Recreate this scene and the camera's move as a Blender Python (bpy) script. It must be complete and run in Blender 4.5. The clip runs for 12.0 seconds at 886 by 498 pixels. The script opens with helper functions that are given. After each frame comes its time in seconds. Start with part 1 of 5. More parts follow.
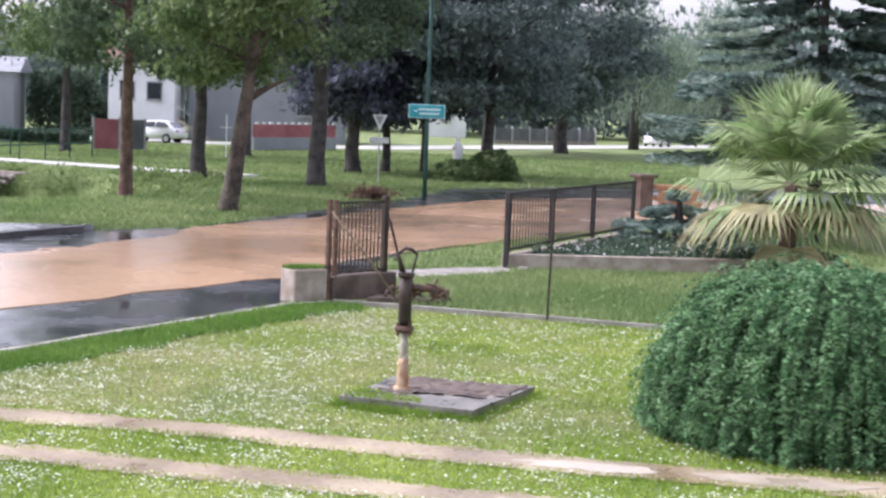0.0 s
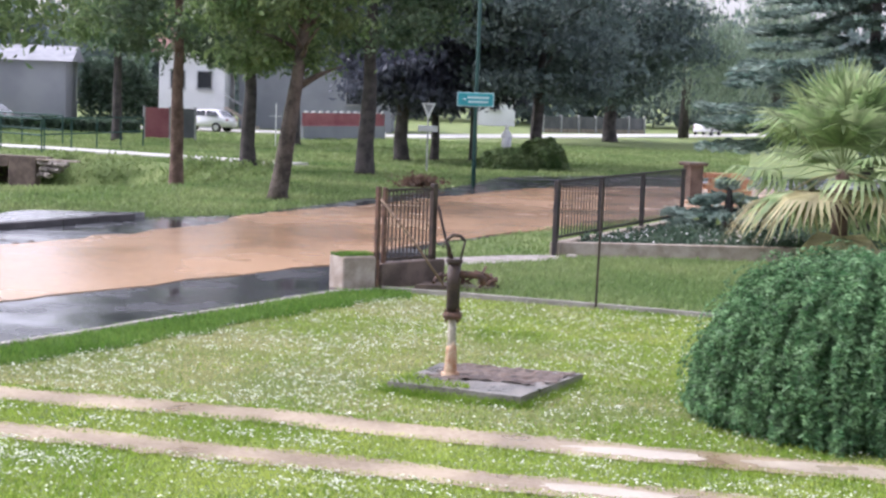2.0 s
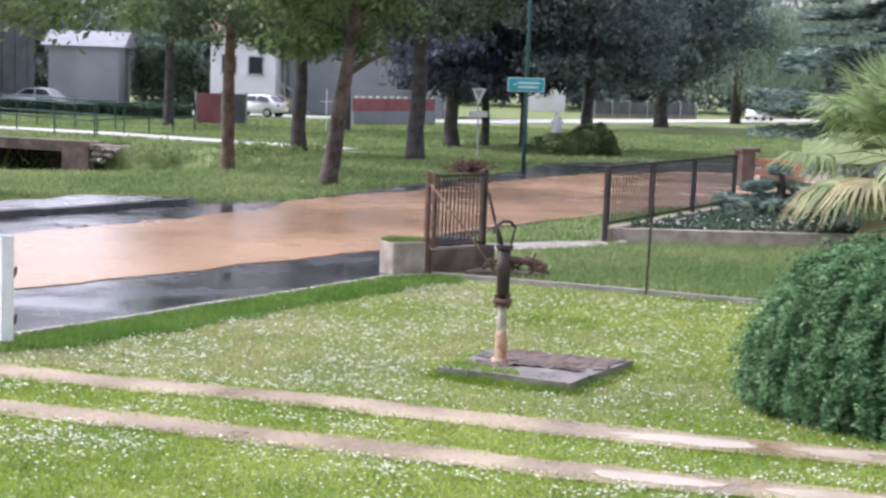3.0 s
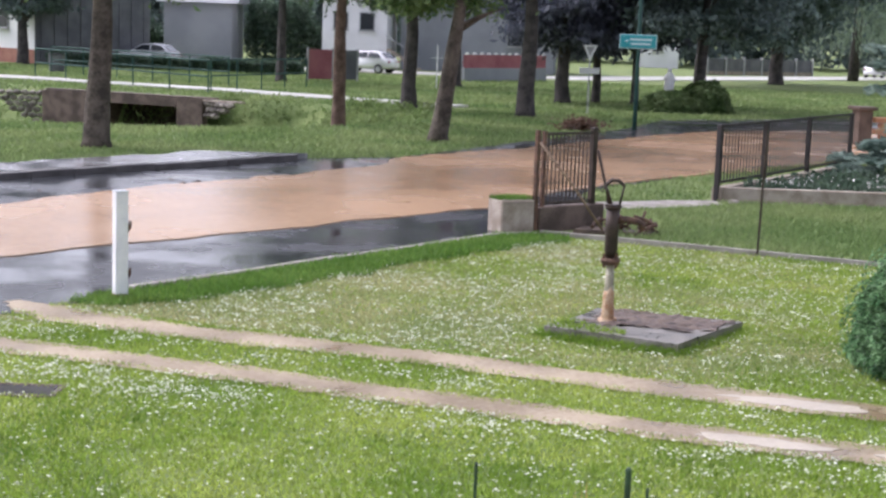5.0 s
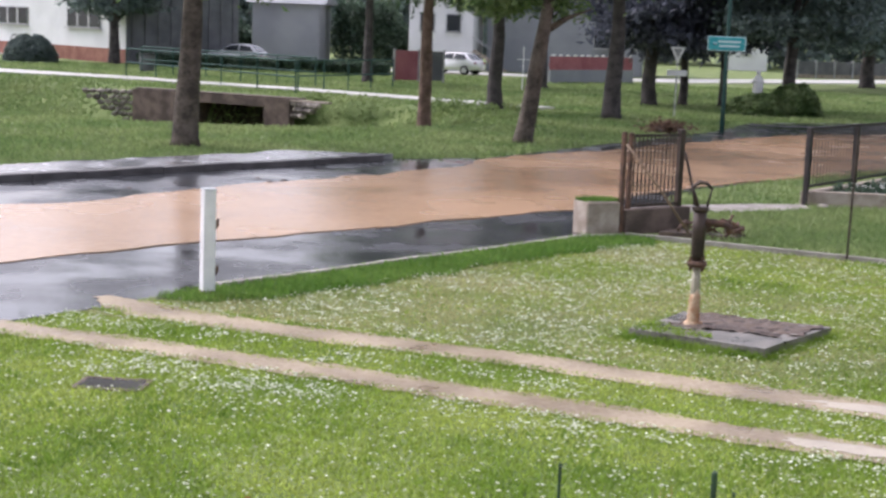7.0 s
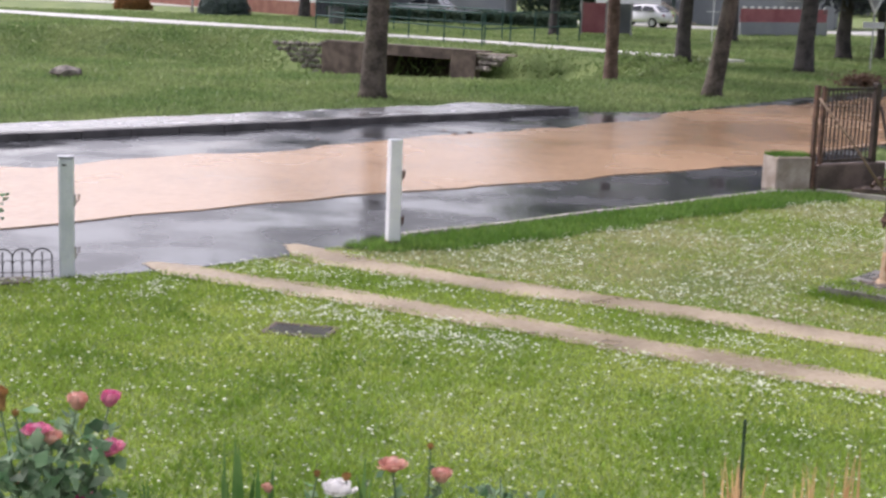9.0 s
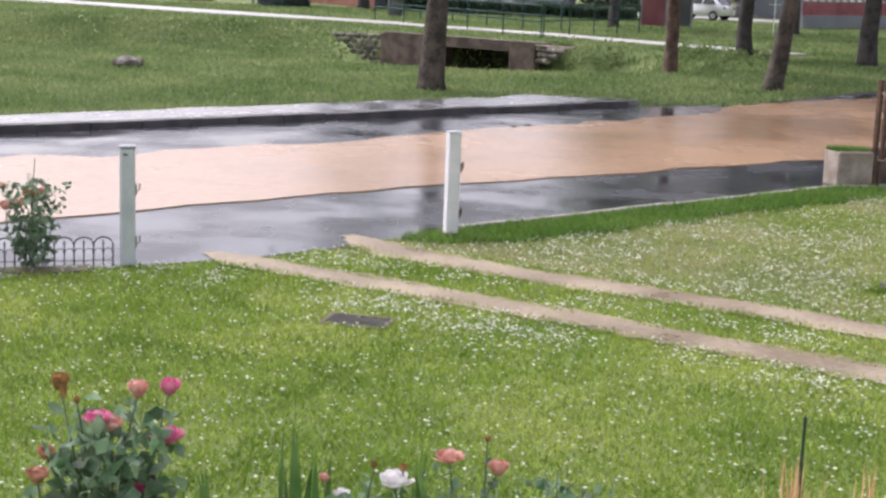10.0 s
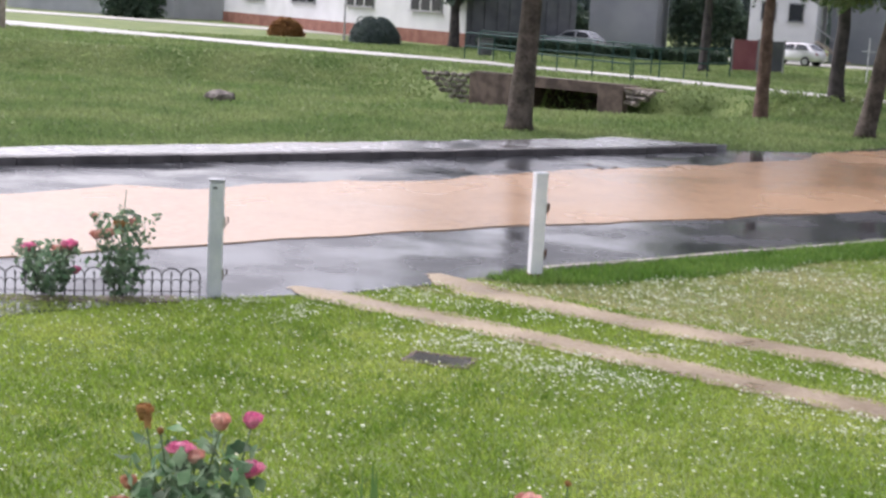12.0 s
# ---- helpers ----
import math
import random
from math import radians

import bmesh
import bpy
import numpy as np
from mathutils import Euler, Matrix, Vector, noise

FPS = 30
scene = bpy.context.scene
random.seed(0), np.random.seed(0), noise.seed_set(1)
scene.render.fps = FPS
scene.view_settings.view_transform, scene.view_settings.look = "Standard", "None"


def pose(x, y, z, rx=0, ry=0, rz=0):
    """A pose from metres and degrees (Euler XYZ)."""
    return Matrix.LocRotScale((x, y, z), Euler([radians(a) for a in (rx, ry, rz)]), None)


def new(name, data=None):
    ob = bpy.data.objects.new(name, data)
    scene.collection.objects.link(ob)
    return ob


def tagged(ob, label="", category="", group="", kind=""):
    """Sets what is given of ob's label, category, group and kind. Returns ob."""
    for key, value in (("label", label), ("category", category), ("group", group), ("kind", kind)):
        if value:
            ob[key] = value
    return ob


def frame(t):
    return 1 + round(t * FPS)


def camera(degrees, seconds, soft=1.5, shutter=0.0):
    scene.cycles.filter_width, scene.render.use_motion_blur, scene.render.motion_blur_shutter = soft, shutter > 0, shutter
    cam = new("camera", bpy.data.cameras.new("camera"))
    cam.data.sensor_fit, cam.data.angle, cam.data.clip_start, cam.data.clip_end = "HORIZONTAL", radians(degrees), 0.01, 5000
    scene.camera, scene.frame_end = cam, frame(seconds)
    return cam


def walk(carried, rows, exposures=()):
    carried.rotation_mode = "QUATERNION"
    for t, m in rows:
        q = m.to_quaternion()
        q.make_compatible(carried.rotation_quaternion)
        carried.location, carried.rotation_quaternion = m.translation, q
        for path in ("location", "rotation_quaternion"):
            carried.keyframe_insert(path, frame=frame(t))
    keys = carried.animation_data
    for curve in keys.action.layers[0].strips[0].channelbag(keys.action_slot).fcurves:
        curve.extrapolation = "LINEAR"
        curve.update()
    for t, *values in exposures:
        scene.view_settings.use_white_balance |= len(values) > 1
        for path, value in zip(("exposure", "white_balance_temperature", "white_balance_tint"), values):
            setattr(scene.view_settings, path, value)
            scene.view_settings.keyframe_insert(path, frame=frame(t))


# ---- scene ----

cam = camera(32.92, 12.0, soft=2.6, shutter=0.5)
PATH = [  # seconds, tilt, roll, heading, place
    (0, 84.54, -2.20, -4.24, 0.003, 0.017, 3.323), (0.5, 84.42, -2.13, -3.72, 0.006, 0.010, 3.315), (1, 84.30, -2.05, -3.26, 0.009, -0.002, 3.299),
    (1.5, 83.98, -2.18, -2.75, 0.009, -0.005, 3.302), (2, 84.05, -2.09, -2.38, 0.008, -0.007, 3.298), (2.5, 83.73, -2.11, -1.82, 0.006, -0.007, 3.298),
    (3, 83.42, -2.04, -0.47, 0.004, -0.004, 3.304), (5, 81.62, -2.07, 3.75, 0.022, -0.002, 3.320), (5.5, 81.20, -2.05, 4.37, 0.026, 0.003, 3.317),
    (6, 81.03, -2.06, 4.76, 0.019, 0.006, 3.311), (6.5, 81.60, -2.14, 5.49, 0.013, 0.008, 3.309), (7, 81.56, -2.26, 7.01, 0.008, 0.005, 3.304),
    (7.5, 81.07, -2.31, 8.82, 0.005, 0.010, 3.301), (9.5, 79.26, -1.98, 15.38, -0.005, 0.002, 3.287), (10, 79.15, -2.12, 16.29, -0.013, 0.005, 3.288),
    (10.5, 79.13, -2.15, 16.86, -0.014, 0.004, 3.286), (11, 79.17, -2.27, 17.77, -0.018, 0.003, 3.284), (11.5, 79.64, -2.68, 18.49, -0.019, -0.002, 3.285),
    (12, 80.47, -3.11, 19.71, -0.024, 0.005, 3.301)]
walk(cam, [(t, pose(x, y, z, a, b, c)) for t, a, b, c, x, y, z in PATH], exposures=[(0, 1.41, 6000, 24), (3, 1.33, 6000, 24), (5, 1.08, 6050, 22), (7, 1.0, 6200, 22), (7.5, 0.9, 6250, 22), (9.5, 0.91, 6350, 22), (12, 0.95, 6300, 22)])

# ---- world and sun: an overcast, rainy sky ----
SUN_EL, SUN_AZ = radians(50), radians(292)
world = bpy.data.worlds.new("overcast_sky")
scene.world = world
world.use_nodes = True
wn = world.node_tree.nodes
wl = world.node_tree.links
sky = wn.new("ShaderNodeTexSky")
sky.sky_type, sky.sun_disc, sky.sun_elevation, sky.sun_rotation = "NISHITA", False, SUN_EL, SUN_AZ
sky.air_density, sky.dust_density = 1.0, 4.0
pale = wn.new("ShaderNodeHueSaturation")
pale.inputs["Saturation"].default_value = 0.32
wl.new(sky.outputs[0], pale.inputs["Color"])
wl.new(pale.outputs[0], wn["Background"].inputs["Color"])
wn["Background"].inputs["Strength"].default_value = 0.15
sun_data = bpy.data.lights.new("sun", "SUN")
sun_data.energy, sun_data.angle, sun_data.color = 0.5, radians(30), (1.0, 0.97, 0.92)
sun = new("sun", sun_data)
sun.rotation_euler = (math.pi / 2 - SUN_EL, 0, math.pi - SUN_AZ)


# ---- materials ----
def surf(name, c1, c2, scale=3.0, rough=0.8, bump=0.3, metal=0.0, fine=40.0, rough2=None, spec=0.5, vary=0.0, island=False, through_light=0.0):
    """Two colours mixed by a coarse and a fine noise, with relief and optional variation from piece to piece."""
    m = bpy.data.materials.new(name)
    m.use_nodes = True
    n, l = m.node_tree.nodes, m.node_tree.links
    b = n["Principled BSDF"]
    geo = n.new("ShaderNodeNewGeometry")
    na, nb = n.new("ShaderNodeTexNoise"), n.new("ShaderNodeTexNoise")
    na.inputs["Scale"].default_value, na.inputs["Detail"].default_value = scale, 4
    nb.inputs["Scale"].default_value, nb.inputs["Detail"].default_value = fine, 3
    l.new(geo.outputs["Position"], na.inputs["Vector"])
    l.new(geo.outputs["Position"], nb.inputs["Vector"])
    add = n.new("ShaderNodeMath")
    add.operation = "MULTIPLY_ADD"
    add.inputs[1].default_value, add.inputs[2].default_value = 0.45, -0.225
    l.new(nb.outputs["Fac"], add.inputs[0])
    mix = n.new("ShaderNodeMath")
    l.new(na.outputs["Fac"], mix.inputs[0])
    l.new(add.outputs[0], mix.inputs[1])
    ramp = n.new("ShaderNodeValToRGB")
    ramp.color_ramp.elements[0].position, ramp.color_ramp.elements[0].color = 0.36, (*c1, 1)
    ramp.color_ramp.elements[1].position, ramp.color_ramp.elements[1].color = 0.64, (*c2, 1)
    l.new(mix.outputs[0], ramp.inputs["Fac"])
    colour = ramp.outputs["Color"]
    if vary:
        hsv = n.new("ShaderNodeHueSaturation")
        rng = n.new("ShaderNodeMapRange")
        rng.inputs["To Min"].default_value, rng.inputs["To Max"].default_value = 1 - vary, 1 + vary
        if island:
            l.new(geo.outputs["Random Per Island"], rng.inputs["Value"])
        else:
            info = n.new("ShaderNodeObjectInfo")
            l.new(info.outputs["Random"], rng.inputs["Value"])
        l.new(rng.outputs["Result"], hsv.inputs["Value"])
        l.new(colour, hsv.inputs["Color"])
        colour = hsv.outputs["Color"]
    l.new(colour, b.inputs["Base Color"])
    b.inputs["Roughness"].default_value, b.inputs["Metallic"].default_value = rough, metal
    b.inputs["Specular IOR Level"].default_value = spec
    if rough2 is not None:
        rr = n.new("ShaderNodeMapRange")
        rr.inputs["From Min"].default_value, rr.inputs["From Max"].default_value = 0.35, 0.65
        rr.inputs["To Min"].default_value, rr.inputs["To Max"].default_value = rough, rough2
        l.new(na.outputs["Fac"], rr.inputs["Value"])
        l.new(rr.outputs["Result"], b.inputs["Roughness"])
    if bump:
        bp = n.new("ShaderNodeBump")
        bp.inputs["Strength"].default_value, bp.inputs["Distance"].default_value = bump, 0.3 / fine
        l.new(nb.outputs["Fac"], bp.inputs["Height"])
        l.new(bp.outputs["Normal"], b.inputs["Normal"])
    if through_light:
        tr, ms = n.new("ShaderNodeBsdfTranslucent"), n.new("ShaderNodeMixShader")
        l.new(colour, tr.inputs["Color"])
        ms.inputs[0].default_value = through_light
        l.new(b.outputs[0], ms.inputs[1])
        l.new(tr.outputs[0], ms.inputs[2])
        l.new(ms.outputs[0], n["Material Output"].inputs["Surface"])
    return m


def leafy(name, c1, c2, scale=0.8, vary=0.35, rough=0.55):
    return surf(name, c1, c2, scale, rough, 0, 0, 8, vary=vary, island=True, through_light=0.4, spec=0.3)


M = {
    "ground": surf("grass_ground", (0.11, 0.165, 0.045), (0.19, 0.235, 0.075), 0.5, 0.9, 0.8, fine=30),
    "blade": leafy("lawn_blades", (0.24, 0.36, 0.045), (0.42, 0.50, 0.11), 0.55, 0.4),
    "blade_lush": leafy("lush_grass", (0.15, 0.26, 0.03), (0.26, 0.38, 0.06), 1.2, 0.35),
    "blade_dry": leafy("cut_grass", (0.28, 0.33, 0.11), (0.45, 0.42, 0.21), 0.7, 0.45),
    "blade_long": leafy("edge_grass", (0.10, 0.21, 0.03), (0.17, 0.29, 0.06), 0.8, 0.35),
    # verge green desaturated in the base colour to imitate haze
    "blade_far": leafy("verge_grass", (0.155, 0.24, 0.08), (0.27, 0.335, 0.14), 0.3, 0.3),
    "hail": surf("hail_ice", (0.58, 0.62, 0.40), (0.84, 0.85, 0.72), 12, 0.3, 0, vary=0.22, island=True),
    "asphalt": surf("wet_asphalt", (0.035, 0.037, 0.042), (0.065, 0.067, 0.072), 0.7, 0.03, 0.06, fine=14, rough2=0.36, spec=0.27),
    "pavement": surf("wet_pavement", (0.16, 0.16, 0.165), (0.28, 0.28, 0.28), 1.2, 0.06, 0.08, fine=20, rough2=0.3),
    "kerb": surf("kerb_concrete", (0.05, 0.046, 0.045), (0.105, 0.098, 0.095), 2, 0.55, 0.3),
    "edging": surf("edging_concrete", (0.24, 0.22, 0.19), (0.36, 0.34, 0.30), 3, 0.7, 0.3),
    "water": surf("muddy_flood_water", (0.365, 0.23, 0.135), (0.45, 0.29, 0.175), 0.25, 0.2, 0.2, fine=7, rough2=0.3),
    "mud": surf("wet_mud", (0.20, 0.145, 0.085), (0.37, 0.305, 0.21), 1.1, 0.25, 0.5, fine=18, rough2=0.75),
    "puddle": surf("silty_puddle", (0.33, 0.28, 0.21), (0.45, 0.40, 0.32), 1.5, 0.25, 0.2, fine=16, rough2=0.55),
    "soil": surf("dark_soil", (0.06, 0.042, 0.034), (0.16, 0.115, 0.085), 7, 0.6, 0.8),
    "concrete": surf("old_concrete", (0.25, 0.205, 0.16), (0.41, 0.355, 0.295), 3.5, 0.75, 0.4),
    "concrete_dark": surf("stained_concrete", (0.065, 0.045, 0.036), (0.165, 0.12, 0.095), 2.0, 0.7, 0.5),
    "slab_concrete": surf("mossy_slab_concrete", (0.075, 0.07, 0.055), (0.27, 0.25, 0.225), 3.0, 0.2, 0.5, rough2=0.7),
    "path": surf("path_concrete", (0.42, 0.42, 0.38), (0.55, 0.54, 0.50), 0.6, 0.5, 0.2),
    "iron": surf("dark_iron", (0.025, 0.018, 0.014), (0.06, 0.04, 0.03), 6, 0.5, 0.3, metal=0.3),
    "rust": surf("rusted_iron", (0.06, 0.035, 0.025), (0.15, 0.08, 0.05), 9, 0.65, 0.5, metal=0.2),
    "rust_pale": surf("lime_crusted_pipe", (0.26, 0.24, 0.165), (0.47, 0.43, 0.33), 8, 0.6, 0.5),
    "rust_orange": surf("orange_rust_crust", (0.34, 0.17, 0.08), (0.52, 0.39, 0.26), 9, 0.8, 0.7),
    "tan_iron": surf("tan_weathered_iron", (0.16, 0.105, 0.065), (0.27, 0.19, 0.12), 8, 0.6, 0.4),
    "iron_black": surf("black_fence_iron", (0.016, 0.013, 0.014), (0.04, 0.032, 0.03), 6, 0.55, 0.2),
    "gravel": surf("pale_wet_gravel", (0.20, 0.18, 0.155), (0.36, 0.335, 0.30), 3, 0.8, 0.8, fine=22),
    "white": surf("white_paint", (0.70, 0.71, 0.72), (0.82, 0.82, 0.82), 4, 0.4, 0.15),
    "grey_paint": surf("pale_grey_paint", (0.50, 0.54, 0.56), (0.62, 0.65, 0.66), 4, 0.4, 0.15),
    "black": surf("black_wire", (0.012, 0.012, 0.015), (0.03, 0.03, 0.035), 8, 0.45, 0.1),
    "green_metal": surf("green_rail_paint", (0.012, 0.05, 0.042), (0.025, 0.075, 0.062), 3, 0.65, 0.1, spec=0.3),
    "teal": surf("teal_sign_sheet", (0.02, 0.32, 0.36), (0.04, 0.38, 0.42), 3, 0.4, 0),
    "letters": surf("pale_letter_sheet", (0.45, 0.68, 0.70), (0.55, 0.75, 0.77), 3, 0.4, 0),
    "tin": surf("grey_sheet_metal", (0.30, 0.31, 0.32), (0.45, 0.46, 0.47), 3, 0.4, 0.1, metal=0.4),
    "bark": surf("grey_brown_bark", (0.045, 0.035, 0.028), (0.13, 0.105, 0.085), 3, 0.9, 1.0, fine=14),
    "bark_red": surf("red_brown_bark", (0.07, 0.04, 0.03), (0.17, 0.11, 0.085), 3, 0.9, 1.0, fine=14),
    "bark_dark": surf("dark_wet_bark", (0.028, 0.024, 0.024), (0.075, 0.064, 0.06), 3, 0.8, 1.0, fine=14),
    "leaf": leafy("maple_leaf", (0.085, 0.15, 0.05), (0.19, 0.26, 0.11), 1.4),
    # needle green made lighter, part of the haze painted into it
    "leaf_fir": leafy("hazed_needle", (0.06, 0.11, 0.06), (0.13, 0.18, 0.10), 1.2),
    # purple leaves lifted to navy grey, rain haze painted into the colour
    "leaf_dark_hazed": leafy("hazed_purple_leaf", (0.075, 0.084, 0.115), (0.125, 0.138, 0.18), 0.8, 0.3),
    # far green foliage: pale bluish base colour carries the distance haze
    "leaf_hazed": leafy("hazed_green_leaf", (0.105, 0.15, 0.14), (0.18, 0.23, 0.215)),
    "leaf_hedge": leafy("hedge_leaf", (0.06, 0.105, 0.07), (0.11, 0.16, 0.11)),
    # pale willow green, paled further in its colour to suggest haze
    "leaf_willow": leafy("hazed_willow_leaf", (0.17, 0.24, 0.17), (0.28, 0.35, 0.25)),
    "spruce": leafy("blue_spruce_needle", (0.10, 0.165, 0.135), (0.30, 0.385, 0.335), 1.8, 0.45),
    "shrub": leafy("shrub_leaf", (0.06, 0.155, 0.06), (0.20, 0.345, 0.165), 6, 0.65),
    # dark green of the filler dome, painted as the shade between twigs
    "shade_core": surf("shrub_shade_fill", (0.03, 0.055, 0.03), (0.05, 0.09, 0.045), 6, 0.9, 0.5),
    "palm": leafy("palm_leaf", (0.20, 0.30, 0.12), (0.38, 0.46, 0.24), 1.6, 0.4),
    "palm_dry": leafy("dry_palm_leaf", (0.32, 0.29, 0.14), (0.50, 0.46, 0.27), 1.2, 0.35),
    "rose_leaf": leafy("rose_leaf", (0.10, 0.20, 0.10), (0.25, 0.34, 0.22), 9, 0.5),
    "stem": surf("green_stem", (0.05, 0.10, 0.03), (0.09, 0.15, 0.05), 12, 0.6, 0.1),
    "iris": leafy("iris_leaf", (0.06, 0.14, 0.035), (0.11, 0.20, 0.06), 4, 0.2),
    "petal_pink": leafy("pink_petal", (0.68, 0.13, 0.31), (0.80, 0.32, 0.45), 14, 0.2),
    "petal_peach": leafy("peach_petal", (0.66, 0.32, 0.26), (0.80, 0.50, 0.42), 14, 0.2),
    "petal_faded": leafy("faded_peach_petal", (0.46, 0.20, 0.13), (0.66, 0.38, 0.28), 14, 0.3),
    "petal_white": leafy("white_petal", (0.78, 0.76, 0.74), (0.86, 0.84, 0.84), 14, 0.08),
    "petal_brown": leafy("withered_petal", (0.26, 0.12, 0.04), (0.48, 0.27, 0.11), 14, 0.4),
    "dead_leaf": leafy("dead_brown_leaf", (0.10, 0.06, 0.04), (0.22, 0.14, 0.10), 3, 0.4),
    "straw": leafy("dry_straw", (0.45, 0.27, 0.13), (0.60, 0.40, 0.22), 6, 0.3),
    "stake": surf("green_stake", (0.015, 0.04, 0.02), (0.03, 0.07, 0.035), 8, 0.5, 0.1),
    "render_white": surf("white_render", (0.66, 0.67, 0.68), (0.76, 0.77, 0.78), 0.5, 0.85, 0.1),
    # blue-grey render, lightened so that its colour includes the haze
    "panel_grey": surf("hazed_grey_render", (0.24, 0.255, 0.28), (0.31, 0.325, 0.345), 0.4, 0.85, 0.1),
    "render_grey": surf("grey_render", (0.34, 0.36, 0.38), (0.44, 0.46, 0.48), 0.4, 0.85, 0.1),
    "brick": surf("red_brick_plinth", (0.22, 0.09, 0.065), (0.32, 0.15, 0.11), 1.2, 0.85, 0.3),
    # grey tiles lightened with the render, haze put into their colour
    "roof": surf("hazed_grey_tiles", (0.22, 0.23, 0.25), (0.30, 0.31, 0.33), 1, 0.6, 0.3),
    "roof_red": surf("brown_roof_tiles", (0.16, 0.09, 0.07), (0.25, 0.14, 0.11), 1, 0.7, 0.3),
    "glass": surf("dark_window_glass", (0.025, 0.03, 0.035), (0.05, 0.055, 0.06), 0.4, 0.06, 0),
    # red paint turned pale mauve, with haze mixed into the colour
    "red": surf("hazed_red_paint", (0.26, 0.075, 0.095), (0.36, 0.13, 0.145), 1, 0.6, 0.1),
    "dark_panel": surf("dark_grey_panel", (0.085, 0.09, 0.10), (0.14, 0.145, 0.155), 1, 0.5, 0.1),
    "car_white": surf("white_car_paint", (0.74, 0.75, 0.76), (0.80, 0.80, 0.81), 1, 0.2, 0),
    "car_grey": surf("silver_car_paint", (0.58, 0.60, 0.61), (0.68, 0.69, 0.70), 1, 0.25, 0, metal=0.1),
    "tyre": surf("tyre_rubber", (0.012, 0.012, 0.013), (0.025, 0.025, 0.026), 6, 0.8, 0.1),
    "stone": surf("statue_stone", (0.70, 0.70, 0.70), (0.82, 0.82, 0.82), 3, 0.7, 0.2),
    "rubble": surf("rubble_stone", (0.08, 0.065, 0.055), (0.30, 0.27, 0.235), 5, 0.8, 0.4, vary=0.4),
    "orange": surf("orange_brickwork", (0.42, 0.20, 0.11), (0.55, 0.30, 0.18), 3, 0.8, 0.3),
}


# ---- mesh helpers ----
def part(name, bm, material, parent=None, label="", smooth=False):
    """Links a bmesh (or a mesh) as one object under a thing."""
    if isinstance(bm, bmesh.types.BMesh):
        me = bpy.data.meshes.new(name)
        bm.normal_update()
        bm.to_mesh(me)
        bm.free()
    else:
        me = bm
    if not me.materials:
        me.materials.append(M[material])
    if smooth:
        me.polygons.foreach_set("use_smooth", [True] * len(me.polygons))
    ob = new(name, me)
    if parent:
        ob.parent = parent
    if label:
        ob["label"] = label
    return ob


def thing(name, x=0, y=0, z=0, rz=0, label="", category="", group="", kind=""):
    ob = new(name)
    ob.matrix_basis = pose(x, y, z, 0, 0, rz)
    return tagged(ob, label, category, group, kind)


def box(bm, c, s, m=None, bevel=0.0):
    g = bmesh.ops.create_cube(bm, size=1.0, matrix=(m or Matrix()) @ Matrix.Translation(c) @ Matrix.Diagonal((*s, 1)))
    if bevel:
        es = list({e for v in g["verts"] for e in v.link_edges})
        bmesh.ops.bevel(bm, geom=es, offset=bevel, segments=1, affect="EDGES")
    return bm


def tube(bm, pts, radii, seg=8, cap=True):
    """A round bar through the points, with its radius at each."""
    pts = [Vector(p) for p in pts]
    if not hasattr(radii, "__len__"):
        radii = [radii] * len(pts)
    rings = []
    for i, p in enumerate(pts):
        d = (pts[min(i + 1, len(pts) - 1)] - pts[max(i - 1, 0)]).normalized()
        a = d.cross(Vector((0, 0, 1)) if abs(d.z) < 0.9 else Vector((1, 0, 0))).normalized()
        b = d.cross(a)
        rings.append([bm.verts.new(p + (a * math.cos(k * 2 * math.pi / seg) + b * math.sin(k * 2 * math.pi / seg)) * radii[i]) for k in range(seg)])
    for r, q in zip(rings, rings[1:]):
        for k in range(seg):
            bm.faces.new((r[k], r[(k + 1) % seg], q[(k + 1) % seg], q[k]))
    if cap:
        bm.faces.new(rings[0][::-1])
        bm.faces.new(rings[-1])
    return bm


def B():
    return bmesh.new()


def prism(bm, outline, z0, z1):
    low = [bm.verts.new((x, y, z0)) for x, y in outline]
    top = [bm.verts.new((x, y, z1)) for x, y in outline]
    n = len(outline)
    f = bm.faces.new(top)
    bm.faces.new(low[::-1])
    for i in range(n):
        bm.faces.new((low[i], low[(i + 1) % n], top[(i + 1) % n], top[i]))
    bmesh.ops.recalc_face_normals(bm, faces=bm.faces)
    bmesh.ops.triangulate(bm, faces=[q for q in bm.faces if len(q.verts) > 4])
    return bm


def wavy(points, step, amp, seed):
    """A line through the points, cut into short steps that swerve a little."""
    out = []
    for (x0, y0), (x1, y1) in zip(points, points[1:]):
        d = math.hypot(x1 - x0, y1 - y0)
        for k in range(max(1, int(d / step))):
            u = k / max(1, int(d / step))
            x, y = x0 + (x1 - x0) * u, y0 + (y1 - y0) * u
            out.append((x + amp * noise.noise((x * 0.9, y * 0.9, seed)), y + amp * noise.noise((x * 0.9, y * 0.9, seed + 7))))
    out.append(points[-1])
    return out


